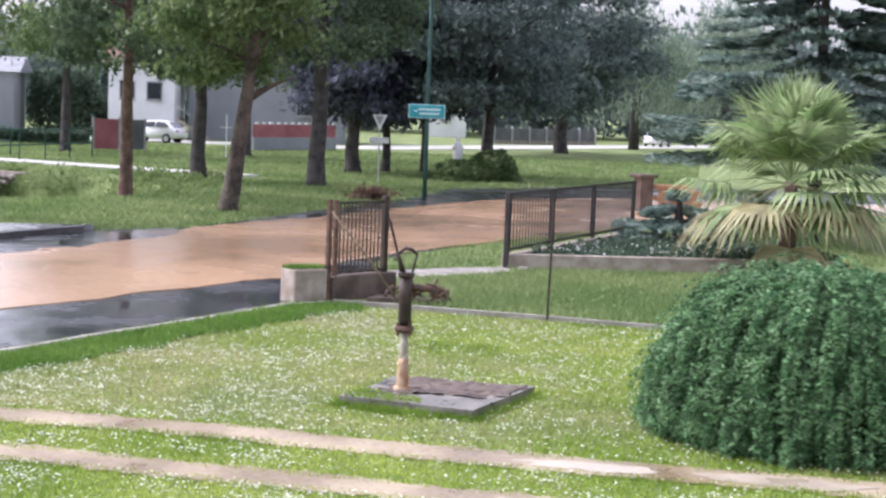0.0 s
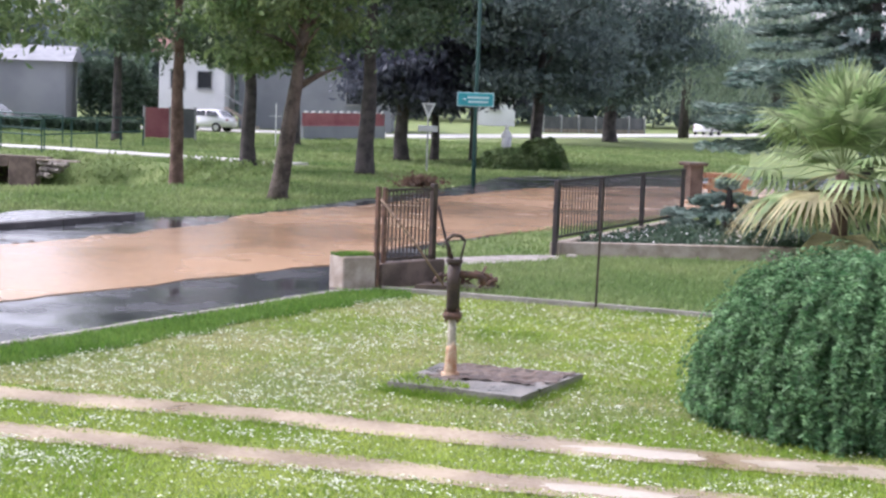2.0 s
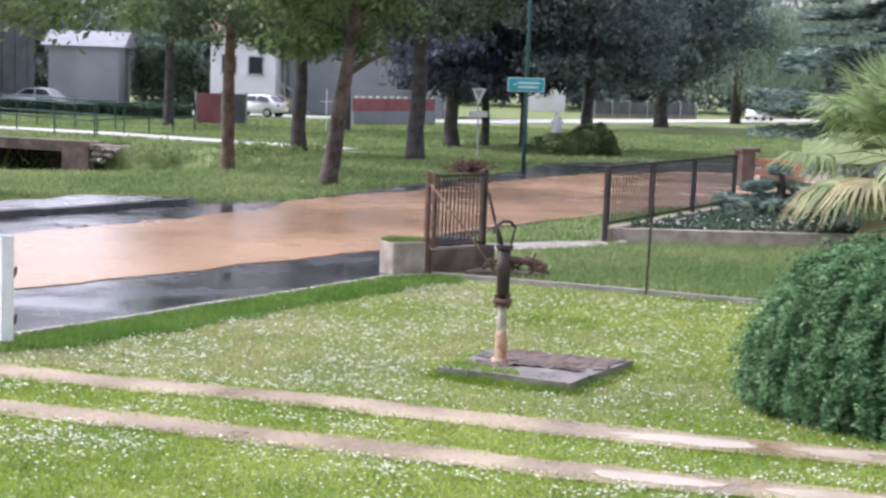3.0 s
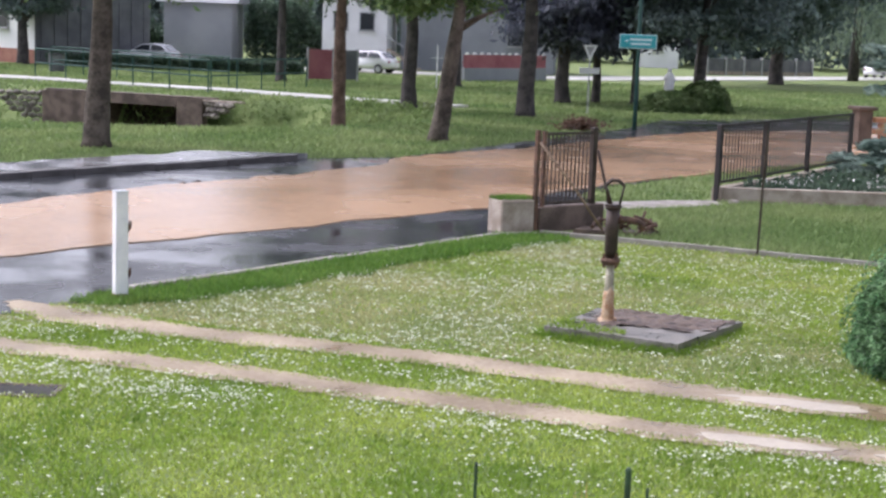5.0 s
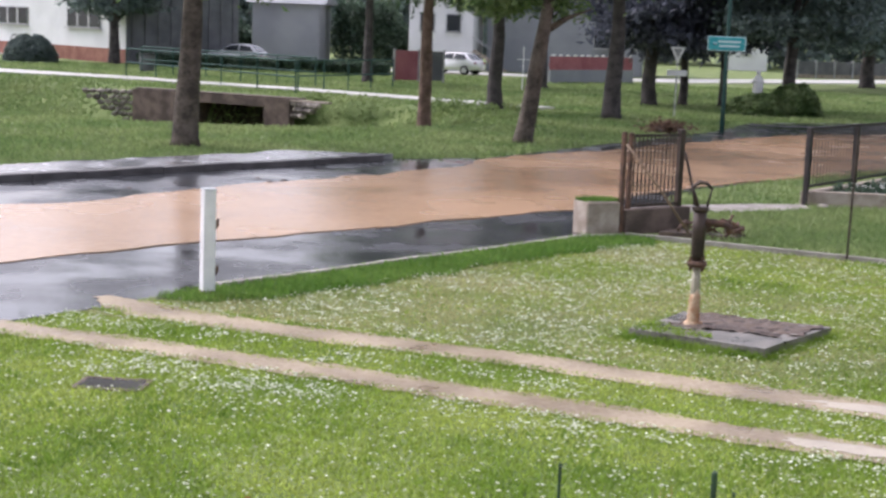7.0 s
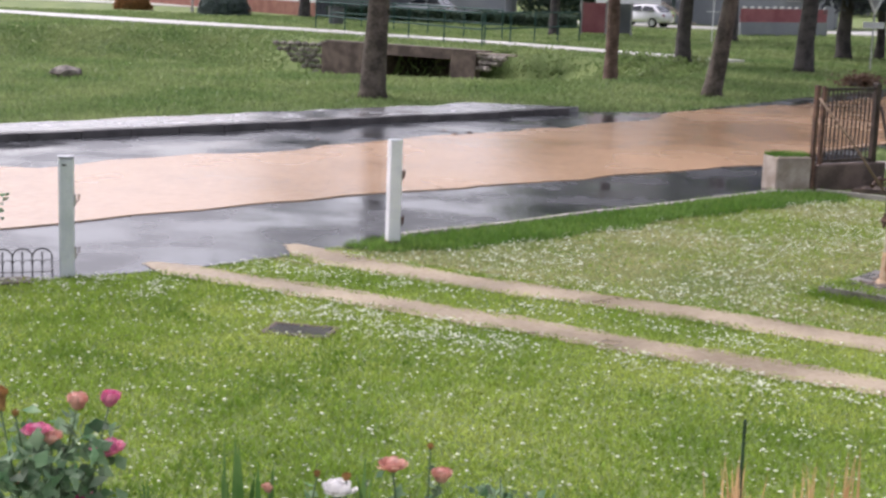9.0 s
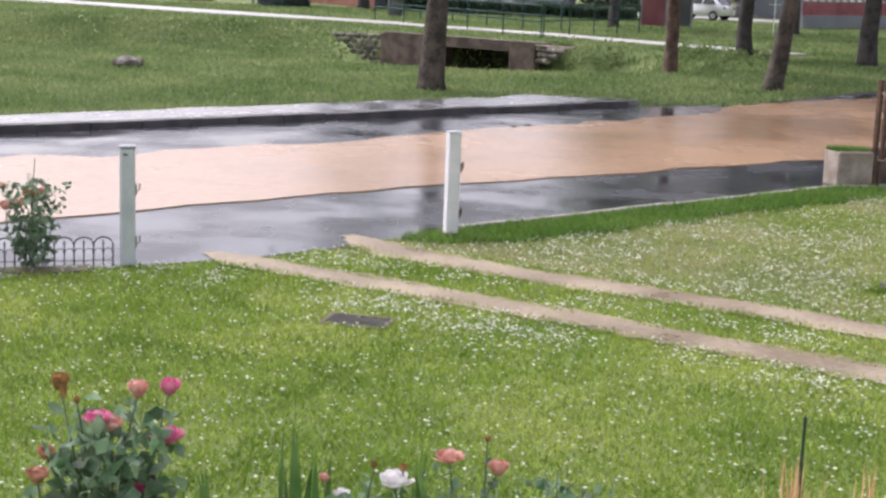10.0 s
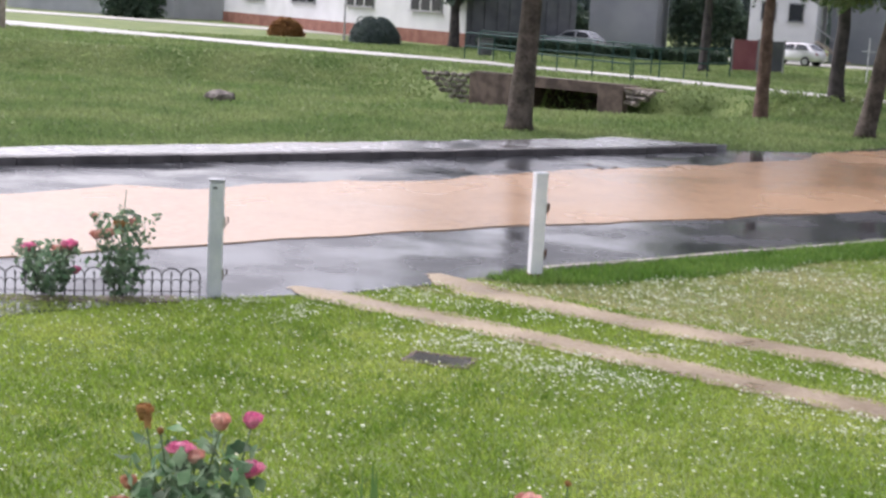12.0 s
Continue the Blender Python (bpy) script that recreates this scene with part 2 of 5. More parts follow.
def ribbon(bm, line, width, z, amp=0.0, seed=0, thick=0.0, fade=0):
    """A strip along a line, with ragged edges."""
    rows = []
    for i, (x, y) in enumerate(line):
        x0, y0 = line[max(i - 1, 0)]
        x1, y1 = line[min(i + 1, len(line) - 1)]
        d = math.hypot(x1 - x0, y1 - y0)
        nx, ny = -(y1 - y0) / d, (x1 - x0) / d
        taper = min(1.0, 0.15 + (i + 1) / max(1, fade)) if fade else 1.0
        a = width / 2 * taper + amp * (0.6 * noise.noise((x * 1.3, y * 1.3, seed)) + 0.8 * noise.noise((x * 7, y * 7, seed)))
        b = width / 2 * taper + amp * (0.6 * noise.noise((x * 1.3, y * 1.3, seed + 3)) + 0.8 * noise.noise((x * 7, y * 7, seed + 3)))
        rows.append((bm.verts.new((x + nx * a, y + ny * a, z)), bm.verts.new((x - nx * b, y - ny * b, z))))
    for (a, b), (c, d) in zip(rows, rows[1:]):
        bm.faces.new((a, b, d, c))
    if thick:
        g = bmesh.ops.extrude_face_region(bm, geom=list(bm.faces))
        for v in g["geom"]:
            if isinstance(v, bmesh.types.BMVert):
                v.co.z -= thick
    bmesh.ops.recalc_face_normals(bm, faces=bm.faces)
    return bm


def shards(centres, sizes, dirs, wide, name):
    """Many small leaf-shaped pieces as one mesh: a rhombus at each centre along its direction."""
    c, d = np.asarray(centres, float), np.asarray(dirs, float)
    d = d / np.maximum(np.linalg.norm(d, axis=1, keepdims=True), 1e-6)
    r = np.random.normal(size=d.shape)
    s = np.cross(d, r)
    s /= np.maximum(np.linalg.norm(s, axis=1, keepdims=True), 1e-6)
    h = np.asarray(sizes, float)[:, None] / 2
    up = np.cross(s, d) * h * 0.25
    v = np.stack([c - d * h, c + s * h * wide + up, c + d * h, c - s * h * wide + up], 1).reshape(-1, 3)
    return quads(v, name)


def quads(v, name, n=4):
    me = bpy.data.meshes.new(name)
    k = len(v) // n
    me.vertices.add(len(v))
    me.vertices.foreach_set("co", np.ascontiguousarray(v, dtype=np.float32).ravel())
    me.loops.add(len(v))
    me.loops.foreach_set("vertex_index", np.arange(len(v), dtype=np.int32))
    me.polygons.add(k)
    me.polygons.foreach_set("loop_start", np.arange(0, len(v), n, dtype=np.int32))
    me.polygons.foreach_set("loop_total", np.full(k, n, dtype=np.int32))
    me.update(calc_edges=True)
    return me


def inside(poly, x, y):
    """Which of the points lie in the outline."""
    hit = np.zeros(len(x), bool)
    for (x0, y0), (x1, y1) in zip(poly, poly[1:] + poly[:1]):
        if y0 != y1:
            hit ^= ((y0 > y) != (y1 > y)) & (x < (x1 - x0) * (y - y0) / (y1 - y0) + x0)
    return hit


def fuzz(x, y, scale, seed):
    return np.array([noise.noise((a * scale, b * scale, seed)) for a, b in zip(x, y)])


# ---- the ground, with the ditch ----
DITCH = [(-70, 53), (-36, 59), (-23.3, 65.8), (-12.1, 61.5)]


def ditch_depth(x, y):
    best, side, end = 1e9, 1, False
    for i, ((x0, y0), (x1, y1)) in enumerate(zip(DITCH, DITCH[1:])):
        raw = ((x - x0) * (x1 - x0) + (y - y0) * (y1 - y0)) / ((x1 - x0) ** 2 + (y1 - y0) ** 2)
        u = max(0, min(1, raw))
        d = math.hypot(x - x0 - u * (x1 - x0), y - y0 - u * (y1 - y0))
        if d < best:
            best, end = d, i == 2 and raw > 1
            side = (x1 - x0) * (y - y0) - (y1 - y0) * (x - x0)
    far = 1.2 + 7.5 * max(0.0, min(1.0, (-23 - x) / 5))
    if end:
        lean = side / (11.996 * max(best, 1e-6))
        wide = 7 - 10 * lean if lean < 0 else 7 - 5.8 * lean
    else:
        wide = far if side > 0 else 17.0
    return -2.1 * max(0.0, 1 - best / max(wide, 1.2))


def ground_z(x, y):
    return ditch_depth(x, y)


xs = sorted(set([-400, -250, -150, -110] + list(range(-90, -45, 4)) + [-45 + 0.9 * k for k in range(45)] + list(range(-4, 60, 4)) + [80, 120, 200, 400]))
ys = sorted(set([-60, -20, 0, 8, 16, 24, 30, 36] + [38 + 0.9 * k for k in range(42)] + list(range(76, 130, 6)) + [160, 220, 350, 700]))
bm = B()
grid = [[bm.verts.new((x, y, ground_z(x, y))) for x in xs] for y in ys]
TUNNEL = pose(-17.9, 63.2, 0, 0, 0, -20.7)
for r, q in zip(grid, grid[1:]):
    for k in range(len(xs) - 1):
        c = TUNNEL.inverted() @ ((r[k].co + q[k + 1].co) / 2)
        if not (-0.9 < c.x < 3.3 and -0.3 < c.y < 3.4):
            bm.faces.new((r[k], r[k + 1], q[k + 1], q[k]))
tagged(part("ground", bm, "ground", smooth=True), "green grassy ground, wet from rain", "ground", kind="structure")

# ---- road, pavement, flood water ----
ROAD = [(-30, -10), (-16.2, 0), (-7.9, 13.4), (-6.4, 15.1), (-5.3, 16.7), (-4.75, 17.9), (-0.6, 24.2), (0.0, 24.9), (0.8, 27.3), (1.05, 29.4),
        (1.0, 31.2), (1.7, 33.0), (4.2, 37.0), (9.0, 43.5), (16, 50), (28, 56), (60, 66), (60, 78), (26, 69), (13, 66.5), (5, 60.5), (3.2, 54), (-1, 44), (-3.5, 38.2),
        (-5.2, 37), (-8.2, 35.5), (-16.6, 24), (-40, -6)]
part_road = part("road", prism(B(), ROAD, -0.15, 0.012), "asphalt")
tagged(part_road, "dark wet asphalt road with standing rainwater", "road", kind="structure")
NEAR = [(-27, -8), (-14, 9.5), (-9.8, 15.8), (-7.9, 18.7), (-4.3, 23.5), (-0.8, 28.0), (0.6, 31.5), (2.5, 34.6), (5.4, 38.3), (10, 44), (18, 51), (40, 59.5)]
FAR = [(40, 64), (18, 57.5), (10.5, 57), (6.4, 54.4), (3.0, 49), (0.1, 43.6), (-3.4, 38.2), (-3.7, 36), (-4.6, 34), (-5.9, 31.6), (-7.4, 29.4), (-9.0, 25.9), (-12.7, 20.6), (-17, 14.5), (-31, -6)]
part_water = part("water", prism(B(), wavy(NEAR, 0.5, 0.22, 2) + wavy(FAR, 0.5, 0.45, 5), 0.0, 0.028), "water")
tagged(part_water, "brown muddy flood water running along the road", "water", kind="structure")
KERB = [(-26.5, 7), (-16.4, 21.3), (-10.35, 29.8), (-6.6, 35.1), (-5.9, 36.1)]


def along(line, step):
    """Places and headings of pieces of one length, end to end along a line."""
    for (x0, y0), (x1, y1) in zip(line, line[1:]):
        d = math.hypot(x1 - x0, y1 - y0)
        n = max(1, round(d / step))
        for k in range(n):
            u = (k + 0.5) / n
            yield x0 + (x1 - x0) * u, y0 + (y1 - y0) * u, math.degrees(math.atan2(y1 - y0, x1 - x0)), d / n


def pieces(owner, name, line, step, width, top, thick, material, offset=0.0, gap=0.012):
    made = {}
    rng = np.random.RandomState(len(line))
    for x, y, a, ln in along(line, step):
        key = round(ln, 3)
        ob = part(name, made.get(key) or box(B(), (0, offset, -thick / 2), (ln - gap, width, thick), bevel=0.012), material, owner)
        made[key] = ob.data
        ob.matrix_basis = pose(x, y, top + 0.006 * rng.randn(), 0.3 * rng.randn(), 0.3 * rng.randn(), a + 0.4 * rng.randn())


kerb = thing("kerb", label="dark wet concrete kerb stones along the road", category="kerb", kind="structure")
pieces(kerb, "kerb_stone", KERB, 1.0, 0.32, 0.15, 0.28, "kerb", offset=-0.05)
WALK_IN = [(x - 0.11, y + 0.08) for x, y in KERB]
WALK_OUT = [(-5.6, 36.9), (-8.1, 36.3), (-11.5, 31.4), (-17.3, 22.7), (-28, 7.8)]
tagged(part("pavement", prism(B(), WALK_IN + wavy(WALK_OUT, 0.25, 0.3, 9), -0.1, 0.132), "pavement"), "wet grey pavement strip with puddles", "pavement", kind="structure")
EDGE = [(-4.85, 17.8), (-0.62, 24.15), (0.1, 24.6)]
edging = thing("lawn_edging", label="pale concrete edging stones between lawn and asphalt", category="edging", kind="structure")
pieces(edging, "edging_stone", EDGE, 1.0, 0.12, 0.06, 0.25, "edging")
tagged(part("yard_edging", ribbon(B(), [(0.15, 24.55), (3.6, 23.25), (4.8, 22.75), (9, 21.1)], 0.10, 0.085, 0.03, 6, thick=0.25), "edging"), "weathered concrete edging under the missing fence", "edging", kind="structure")
TRACK_A = [(-5.95, 16.75), (-5.5, 16.35), (-5.0, 16.0), (-3.6, 15.5), (-1.0, 14.85), (1.75, 13.85), (4.4, 13.15), (7.5, 12.4)]
TRACK_B = [(-7.05, 15.0), (-6.5, 14.82), (-5.6, 14.55), (-3.6, 14.0), (-0.9, 13.15), (1.6, 12.35), (4.5, 11.5), (7, 10.9)]
for line, w, seed in ((TRACK_A, 0.66, 11), (TRACK_B, 0.6, 15)):
    tagged(part("wheel_track", ribbon(B(), wavy(line, 0.07, 0.05, seed), w, 0.019, 0.1, seed, fade=10), "mud"), "muddy wheel track worn into the lawn", "track", kind="structure")
DRIVE = wavy([(1.0, 27.9), (2.4, 29.1), (3.75, 30.0), (3.7, 30.85), (2.6, 30.5), (1.3, 29.6), (1.0, 27.9)], 0.3, 0.16, 8)[:-1]
tagged(part("driveway", prism(B(), DRIVE, -0.05, 0.03), "gravel"), "pale wet gravel driveway strip at the gate", "driveway", kind="structure")
for px, py, pr, seed in ((2.5, 13.62, 0.42, 1), (4.2, 13.18, 0.5, 2), (2.0, 12.22, 0.36, 3), (3.5, 11.8, 0.42, 4)):
    ring = [(px + pr * 1.5 * math.cos(a) * (1 + 0.4 * noise.noise((math.cos(a) * 2, math.sin(a) * 2, seed))), py - 0.4 * pr * math.cos(a) + pr * 0.42 * math.sin(a) * (1 + 0.5 * noise.noise((math.cos(a) * 3, math.sin(a) * 3, seed + 9)))) for a in [k * math.pi / 18 for k in range(36)]]
    tagged(part("puddle", prism(B(), ring, -0.01, 0.022 + 0.001 * seed), "puddle"), "shallow pale puddle on the muddy wheel track", "puddle", kind="structure")
FOOT = [(-75, 88), (-51.5, 82.5), (-36, 76.5), (-25.2, 74.5), (-15.2, 70.6), (-6.2, 65.2), (-3.5, 63.6)]
tagged(part("footpath", ribbon(B(), wavy(FOOT, 2, 0.1, 1), 2.0, 0.10, 0.08, 4, thick=0.18), "path"), "pale concrete footpath across the green", "path", kind="structure")
STREET = [(-24, 75.6), (-36, 78.5), (-47, 81.3), (-60, 84.8), (-110, 98)]
tagged(part("street", ribbon(B(), wavy(STREET, 2, 0.1, 3), 6.5, 0.085, 0.2, 2, thick=0.15, fade=24), "path"), "pale wet street widening towards the houses", "road", kind="structure")
tagged(part("far_road", ribbon(B(), [(-90, 116), (-30, 108), (2, 110), (34, 150), (60, 185)], 6, 0.05, thick=0.1), "path"), "pale wet street along the houses", "road", kind="structure")

# ---- grass and hail ----
LAWN = [(-6.4, 14.9), (-4.85, 17.9), (-0.6, 24.3), (0.1, 24.6), (9, 21.2), (9, 5.5), (-11, 5.5), (-11, 11.8), (-7.6, 13.9)]


def near_line(x, y, line):
    best = np.full(len(x), 1e9)
    for (x0, y0), (x1, y1) in zip(line, line[1:]):
        u = np.clip(((x - x0) * (x1 - x0) + (y - y0) * (y1 - y0)) / ((x1 - x0) ** 2 + (y1 - y0) ** 2), 0, 1)
        best = np.minimum(best, np.hypot(x - x0 - u * (x1 - x0), y - y0 - u * (y1 - y0)))
    return best


def blades(x, y, tall, wide, name, z0=0.0):
    n = len(x)
    a = np.random.rand(n) * 2 * np.pi
    h = tall * (0.5 + np.random.rand(n))
    w = wide * (0.6 + 0.8 * np.random.rand(n))
    lean = h[:, None] * 0.5 * np.random.normal(size=(n, 2))
    p = np.stack([x, y, np.broadcast_to(z0, x.shape)], 1)
    s = np.stack([np.cos(a) * w, np.sin(a) * w, 0 * a], 1)
    t = p + np.stack([lean[:, 0], lean[:, 1], h], 1)
    return quads(np.stack([p - s, p + s, t], 1).reshape(-1, 3), name, 3)


def spread(n, x0, x1, y0, y1):
    return x0 + np.random.rand(n) * (x1 - x0), y0 + np.random.rand(n) * (y1 - y0)


def track_free(x, y, extra=0.0):
    return (near_line(x, y, TRACK_A) > 0.22 + extra) & (near_line(x, y, TRACK_B) > 0.18 + extra)


SLAB = [(0.2, 16.25), (0.85, 17.5), (2.45, 17.05), (1.6, 15.6)]
x, y = spread(760000, -11, 7, 6.5, 24.8)
def off_drain(x, y):
    return (np.abs(x + 4.42) > 0.29) | (np.abs(y - 12.72) > 0.17)


edge_fuzz = fuzz(x, y, 4, 2)
keep = off_drain(x, y) & inside(LAWN, x, y) & track_free(x, y, 0.05 * edge_fuzz - 0.02) & ~inside(SLAB, x, y)
x, y = x[keep], y[keep]
far_side = y - (14.0 - 0.3 * x) > 0
dry = fuzz(x, y, 0.55, 4) + 0.5 * fuzz(x, y, 1.9, 9) - 0.16 * (x - 1.0)
middle = far_side & (near_line(x, y, EDGE) > 0.75) & (near_line(x, y, TRACK_A) > 0.45) & (dry + 0.5 * np.random.normal(size=len(x)) > -0.25)
lush = ~middle & (fuzz(x, y, 0.42, 13) + 0.6 * fuzz(x, y, 1.6, 14) + 0.3 * np.random.normal(size=len(x)) > 0.34)
front = ~middle & ~lush
tagged(part("front_grass", blades(x[front], y[front], 0.032, 0.0075, "front_grass"), "blade"), "short bright green lawn grass, wet", "grass", kind="stuff")
tagged(part("lush_grass", blades(x[lush], y[lush], 0.045, 0.008, "lush_grass"), "blade_lush"), "darker lush patches of lawn grass", "grass", kind="stuff")
tagged(part("mown_grass", blades(x[middle], y[middle], 0.022, 0.007, "mown_grass"), "blade_dry"), "short pale yellowish green lawn grass", "grass", kind="stuff")
x, y = spread(80000, -6, 0.6, 16.5, 25)
keep = inside(LAWN, x, y) & (near_line(x, y, EDGE) < 1.02 + 0.3 * fuzz(x, y, 1.5, 3)) & (near_line(x, y, EDGE) > 0.06)
tagged(part("edge_grass", blades(x[keep], y[keep], 0.085, 0.011, "edge_grass"), "blade_long"), "long fresh green grass along the concrete edging", "grass", kind="stuff")
u = np.random.rand(6500)
k = np.random.choice(4, 6500, p=[0.34, 0.12, 0.14, 0.40])
ca, cb = np.array(SLAB)[k], np.array(SLAB)[(k + 1) % 4]
x, y = (ca + (cb - ca) * u[:, None] + 0.07 * np.random.normal(size=(6500, 2))).T
mx, my = spread(1500, 0.15, 1.15, 16.0, 17.2)
moss = inside(SLAB, mx, my) & (mx + 0.9 * (my - 16.2) < 0.95 + 0.25 * fuzz(mx, my, 3, 5)) & (np.hypot(mx - 0.9, my - 16.7) > 0.16)
tagged(part("slab_moss", blades(mx[moss], my[moss], 0.035, 0.011, "slab_moss", 0.118), "blade_lush"), "moss and short grass creeping over the slab", "moss", kind="stuff")
tagged(part("slab_grass", blades(x, y, 0.075, 0.007, "slab_grass"), "blade_lush"), "grass growing over the slab's edges", "grass", kind="stuff")
x, y = spread(60000, 0.3, 12, 22.5, 31)
keep = (y > 25.2 - 0.38 * x) & ((x > 1.3) | (y > 25.9)) & (y < 30.6 + 0.02 * x) & (x > 0.2) & ~inside(ROAD, x, y) & ~inside(DRIVE, x, y)
x, y = x[keep], y[keep]
tagged(part("yard_grass", blades(x, y, 0.09, 0.014, "yard_grass"), "blade_far"), "fresh green grass of the yard behind the edging", "grass", kind="stuff")
x, y = spread(34000, 0.5, 14, 29.3, 46)
keep = ~inside(ROAD, x, y) & ~inside(DRIVE, x, y) & (y > 29.6 + 0.33 * (x - 1)) & ((x < 3.6) | (y > 31.5))
tagged(part("wedge_grass", blades(x[keep], y[keep], 0.08, 0.018, "wedge_grass"), "blade_far"), "green grass strip between yard and road", "grass", kind="stuff")
u = np.random.rand(330000) ** 1.6
dist = 27 + u * 75
ang = radians(-14) + np.random.rand(len(u)) * radians(56)
x, y = -np.sin(ang) * dist, np.cos(ang) * dist
WALK = WALK_IN + WALK_OUT
keep = ~inside(ROAD, x, y) & ~inside(WALK, x, y) & (near_line(x, y, FOOT) > 1.05) & (near_line(x, y, STREET) > np.clip(-0.075 * (x + 24), 0, 3.2)) & (y > 34.4 + 1.55 * np.minimum(x + 8.3, 0) * 0.9) & (y < 104) & ~((x > 0) & (y < 47))
x, y = x[keep], y[keep]
z = np.array([ground_z(a, b) for a, b in zip(x, y)])
ex, ey = spread(110000, -60, -5, 52, 74)
ez = np.array([ground_z(a, b) for a, b in zip(ex, ey)])
ok = (ez < -0.05) & (near_line(ex, ey, FOOT) > 1.05)
x, y, z = np.concatenate([x, ex[ok]]), np.concatenate([y, ey[ok]]), np.concatenate([z, ez[ok]])
d = np.hypot(x, y)
tagged(part("verge_grass", blades(x, y, 0.075 + 0.0005 * d, 0.014 + 0.0005 * d, "verge_grass", z), "blade_far"), "rough green grass of the park verge", "grass", kind="stuff")

x, y = spread(430000, -10, 7, 7.5, 24)
f = fuzz(x, y, 0.8, 5) + 0.7 * fuzz(x, y, 2.6, 8)
g = 0.5 + 0.9 * fuzz(x, y, 5.5, 3)
band = np.exp(-((y - (12.1 - 0.29 * x)) / 0.62) ** 2) * 0.75 + np.exp(-((y - (13.55 - 0.31 * x)) / 0.35) ** 2) * 0.6 + np.where(y - (14.6 - 0.3 * x) > 0, 0.24 - 0.035 * x, 0.0)
thick_fall = np.clip((0.07 + 1.15 * band * np.clip(0.35 + 1.3 * f, 0, 1)) * np.clip(g, 0.1, 1.3), 0, 0.75)
keep = off_drain(x, y) & inside(LAWN, x, y) & track_free(x, y, 0.03) & ~inside(SLAB, x, y) & (near_line(x, y, EDGE) > 0.9) & (np.random.rand(len(x)) < thick_fall)
x, y = x[keep], y[keep]
n = len(x)
r = 0.005 + 0.0115 * np.random.rand(n) ** 2
zz = 0.03 + 0.02 * np.random.rand(n)
o = np.array([(1, 0, 0), (0, 1, 0), (-1, 0, 0), (0, -1, 0), (0, 0, 1), (0, 0, -1)], float)
tri = np.array([(0, 1, 4), (1, 2, 4), (2, 3, 4), (3, 0, 4), (1, 0, 5), (2, 1, 5), (3, 2, 5), (0, 3, 5)])
ctr = np.stack([x, y, zz], 1)
shape = np.stack([0.8 + 0.7 * np.random.rand(n), 0.8 + 0.7 * np.random.rand(n), 0.55 + 0.3 * np.random.rand(n)], 1)
v = (ctr[:, None, :] + o[None] * (r[:, None] * shape)[:, None, :])
me = bpy.data.meshes.new("hail")
fv = (tri[None] + (np.arange(n) * 6)[:, None, None]).reshape(-1)
me.vertices.add(n * 6)
me.vertices.foreach_set("co", v.astype(np.float32).ravel())
me.loops.add(len(fv))
me.loops.foreach_set("vertex_index", fv.astype(np.int32))
me.polygons.add(n * 8)
me.polygons.foreach_set("loop_start", np.arange(0, len(fv), 3, dtype=np.int32))
me.polygons.foreach_set("loop_total", np.full(n * 8, 3, dtype=np.int32))
me.update(calc_edges=True)
tagged(part("hailstones", me, "hail", smooth=True), "white hailstones scattered over the lawn", "hail", kind="stuff")


# ---- trees ----
def tree(x, y, r, bark, leaf, label, bottom, top, wide, lean=(0, 0), n=7000, size=0.22, seed=0, side=(0, 0)):
    rng = np.random.RandomState(seed)
    t = thing("tree", x, y, min(0, ground_z(x, y)) - 0.03, 0, label, "tree", "park trees")
    bm = B()
    lx, ly = lean
    up = (bottom + top) * 0.5
    pts, rad = [], []
    for k in range(9):
        h = up * k / 8
        wob = 0.05 * r * 6
        pts.append((lx * h + wob * noise.noise((h * 0.5, seed, 1)), ly * h + wob * noise.noise((h * 0.5, seed, 5)), h))
        rad.append(r * (1.28 if k == 0 else 1.0 - 0.65 * k / 8))
    pts.insert(1, (pts[0][0], pts[0][1], 0.25))
    rad.insert(1, r * 1.05)
    tube(bm, pts, rad, 12)
    for v in bm.verts:
        v.co.x += 0.14 * r * noise.noise((v.co.x * 5, v.co.y * 5, v.co.z * 2 + seed))
    trunk = part("trunk", bm, bark, t, smooth=True)
    tips = []
    for k in range(9):
        a = k * 2.4 + rng.rand()
        h0 = bottom * 0.8 + (up - bottom * 0.8) * rng.rand()
        p0 = Vector((lx * h0, ly * h0, h0))
        d = Vector((math.cos(a), math.sin(a), 0.35 + 0.5 * rng.rand()))
        ln = wide * (0.5 + 0.4 * rng.rand())
        p1, p2 = p0 + d * ln * 0.5, p0 + d * ln + Vector((0, 0, -0.1 * ln))
        bm = B()
        tube(bm, [p0, p1, p2], [r * 0.28, r * 0.18, r * 0.06], 6)
        part("limb", bm, bark, t, smooth=True)
    cs, mids = [], (bottom + top) / 2
    for k in range(64):
        a, h = rng.rand() * 2 * math.pi, rng.rand()
        prof = math.sqrt(max(0.05, 1 - (2 * h - 0.85) ** 2 / 1.4))
        rr = wide * prof * (0.35 + 0.65 * rng.rand() ** 0.5)
        cs.append((lx * mids + side[0] + rr * math.cos(a), ly * mids + side[1] + rr * math.sin(a), bottom + (top - bottom) * h))
    n, size = int(n * 1.7), size * 1.25
    cs = np.array(cs)
    which = rng.randint(0, len(cs), n)
    spread_r = wide * 0.2
    p = cs[which] + rng.normal(size=(n, 3)) * [spread_r, spread_r, spread_r * 0.42]
    dirs = rng.normal(size=(n, 3)) + [0, 0, -0.5]
    ok = p[:, 2] > bottom - 0.7
    part("crown", shards(p[ok], size * (0.6 + 0.8 * rng.rand(n))[ok], dirs[ok], 0.42, "crown"), leaf, t)
    return t


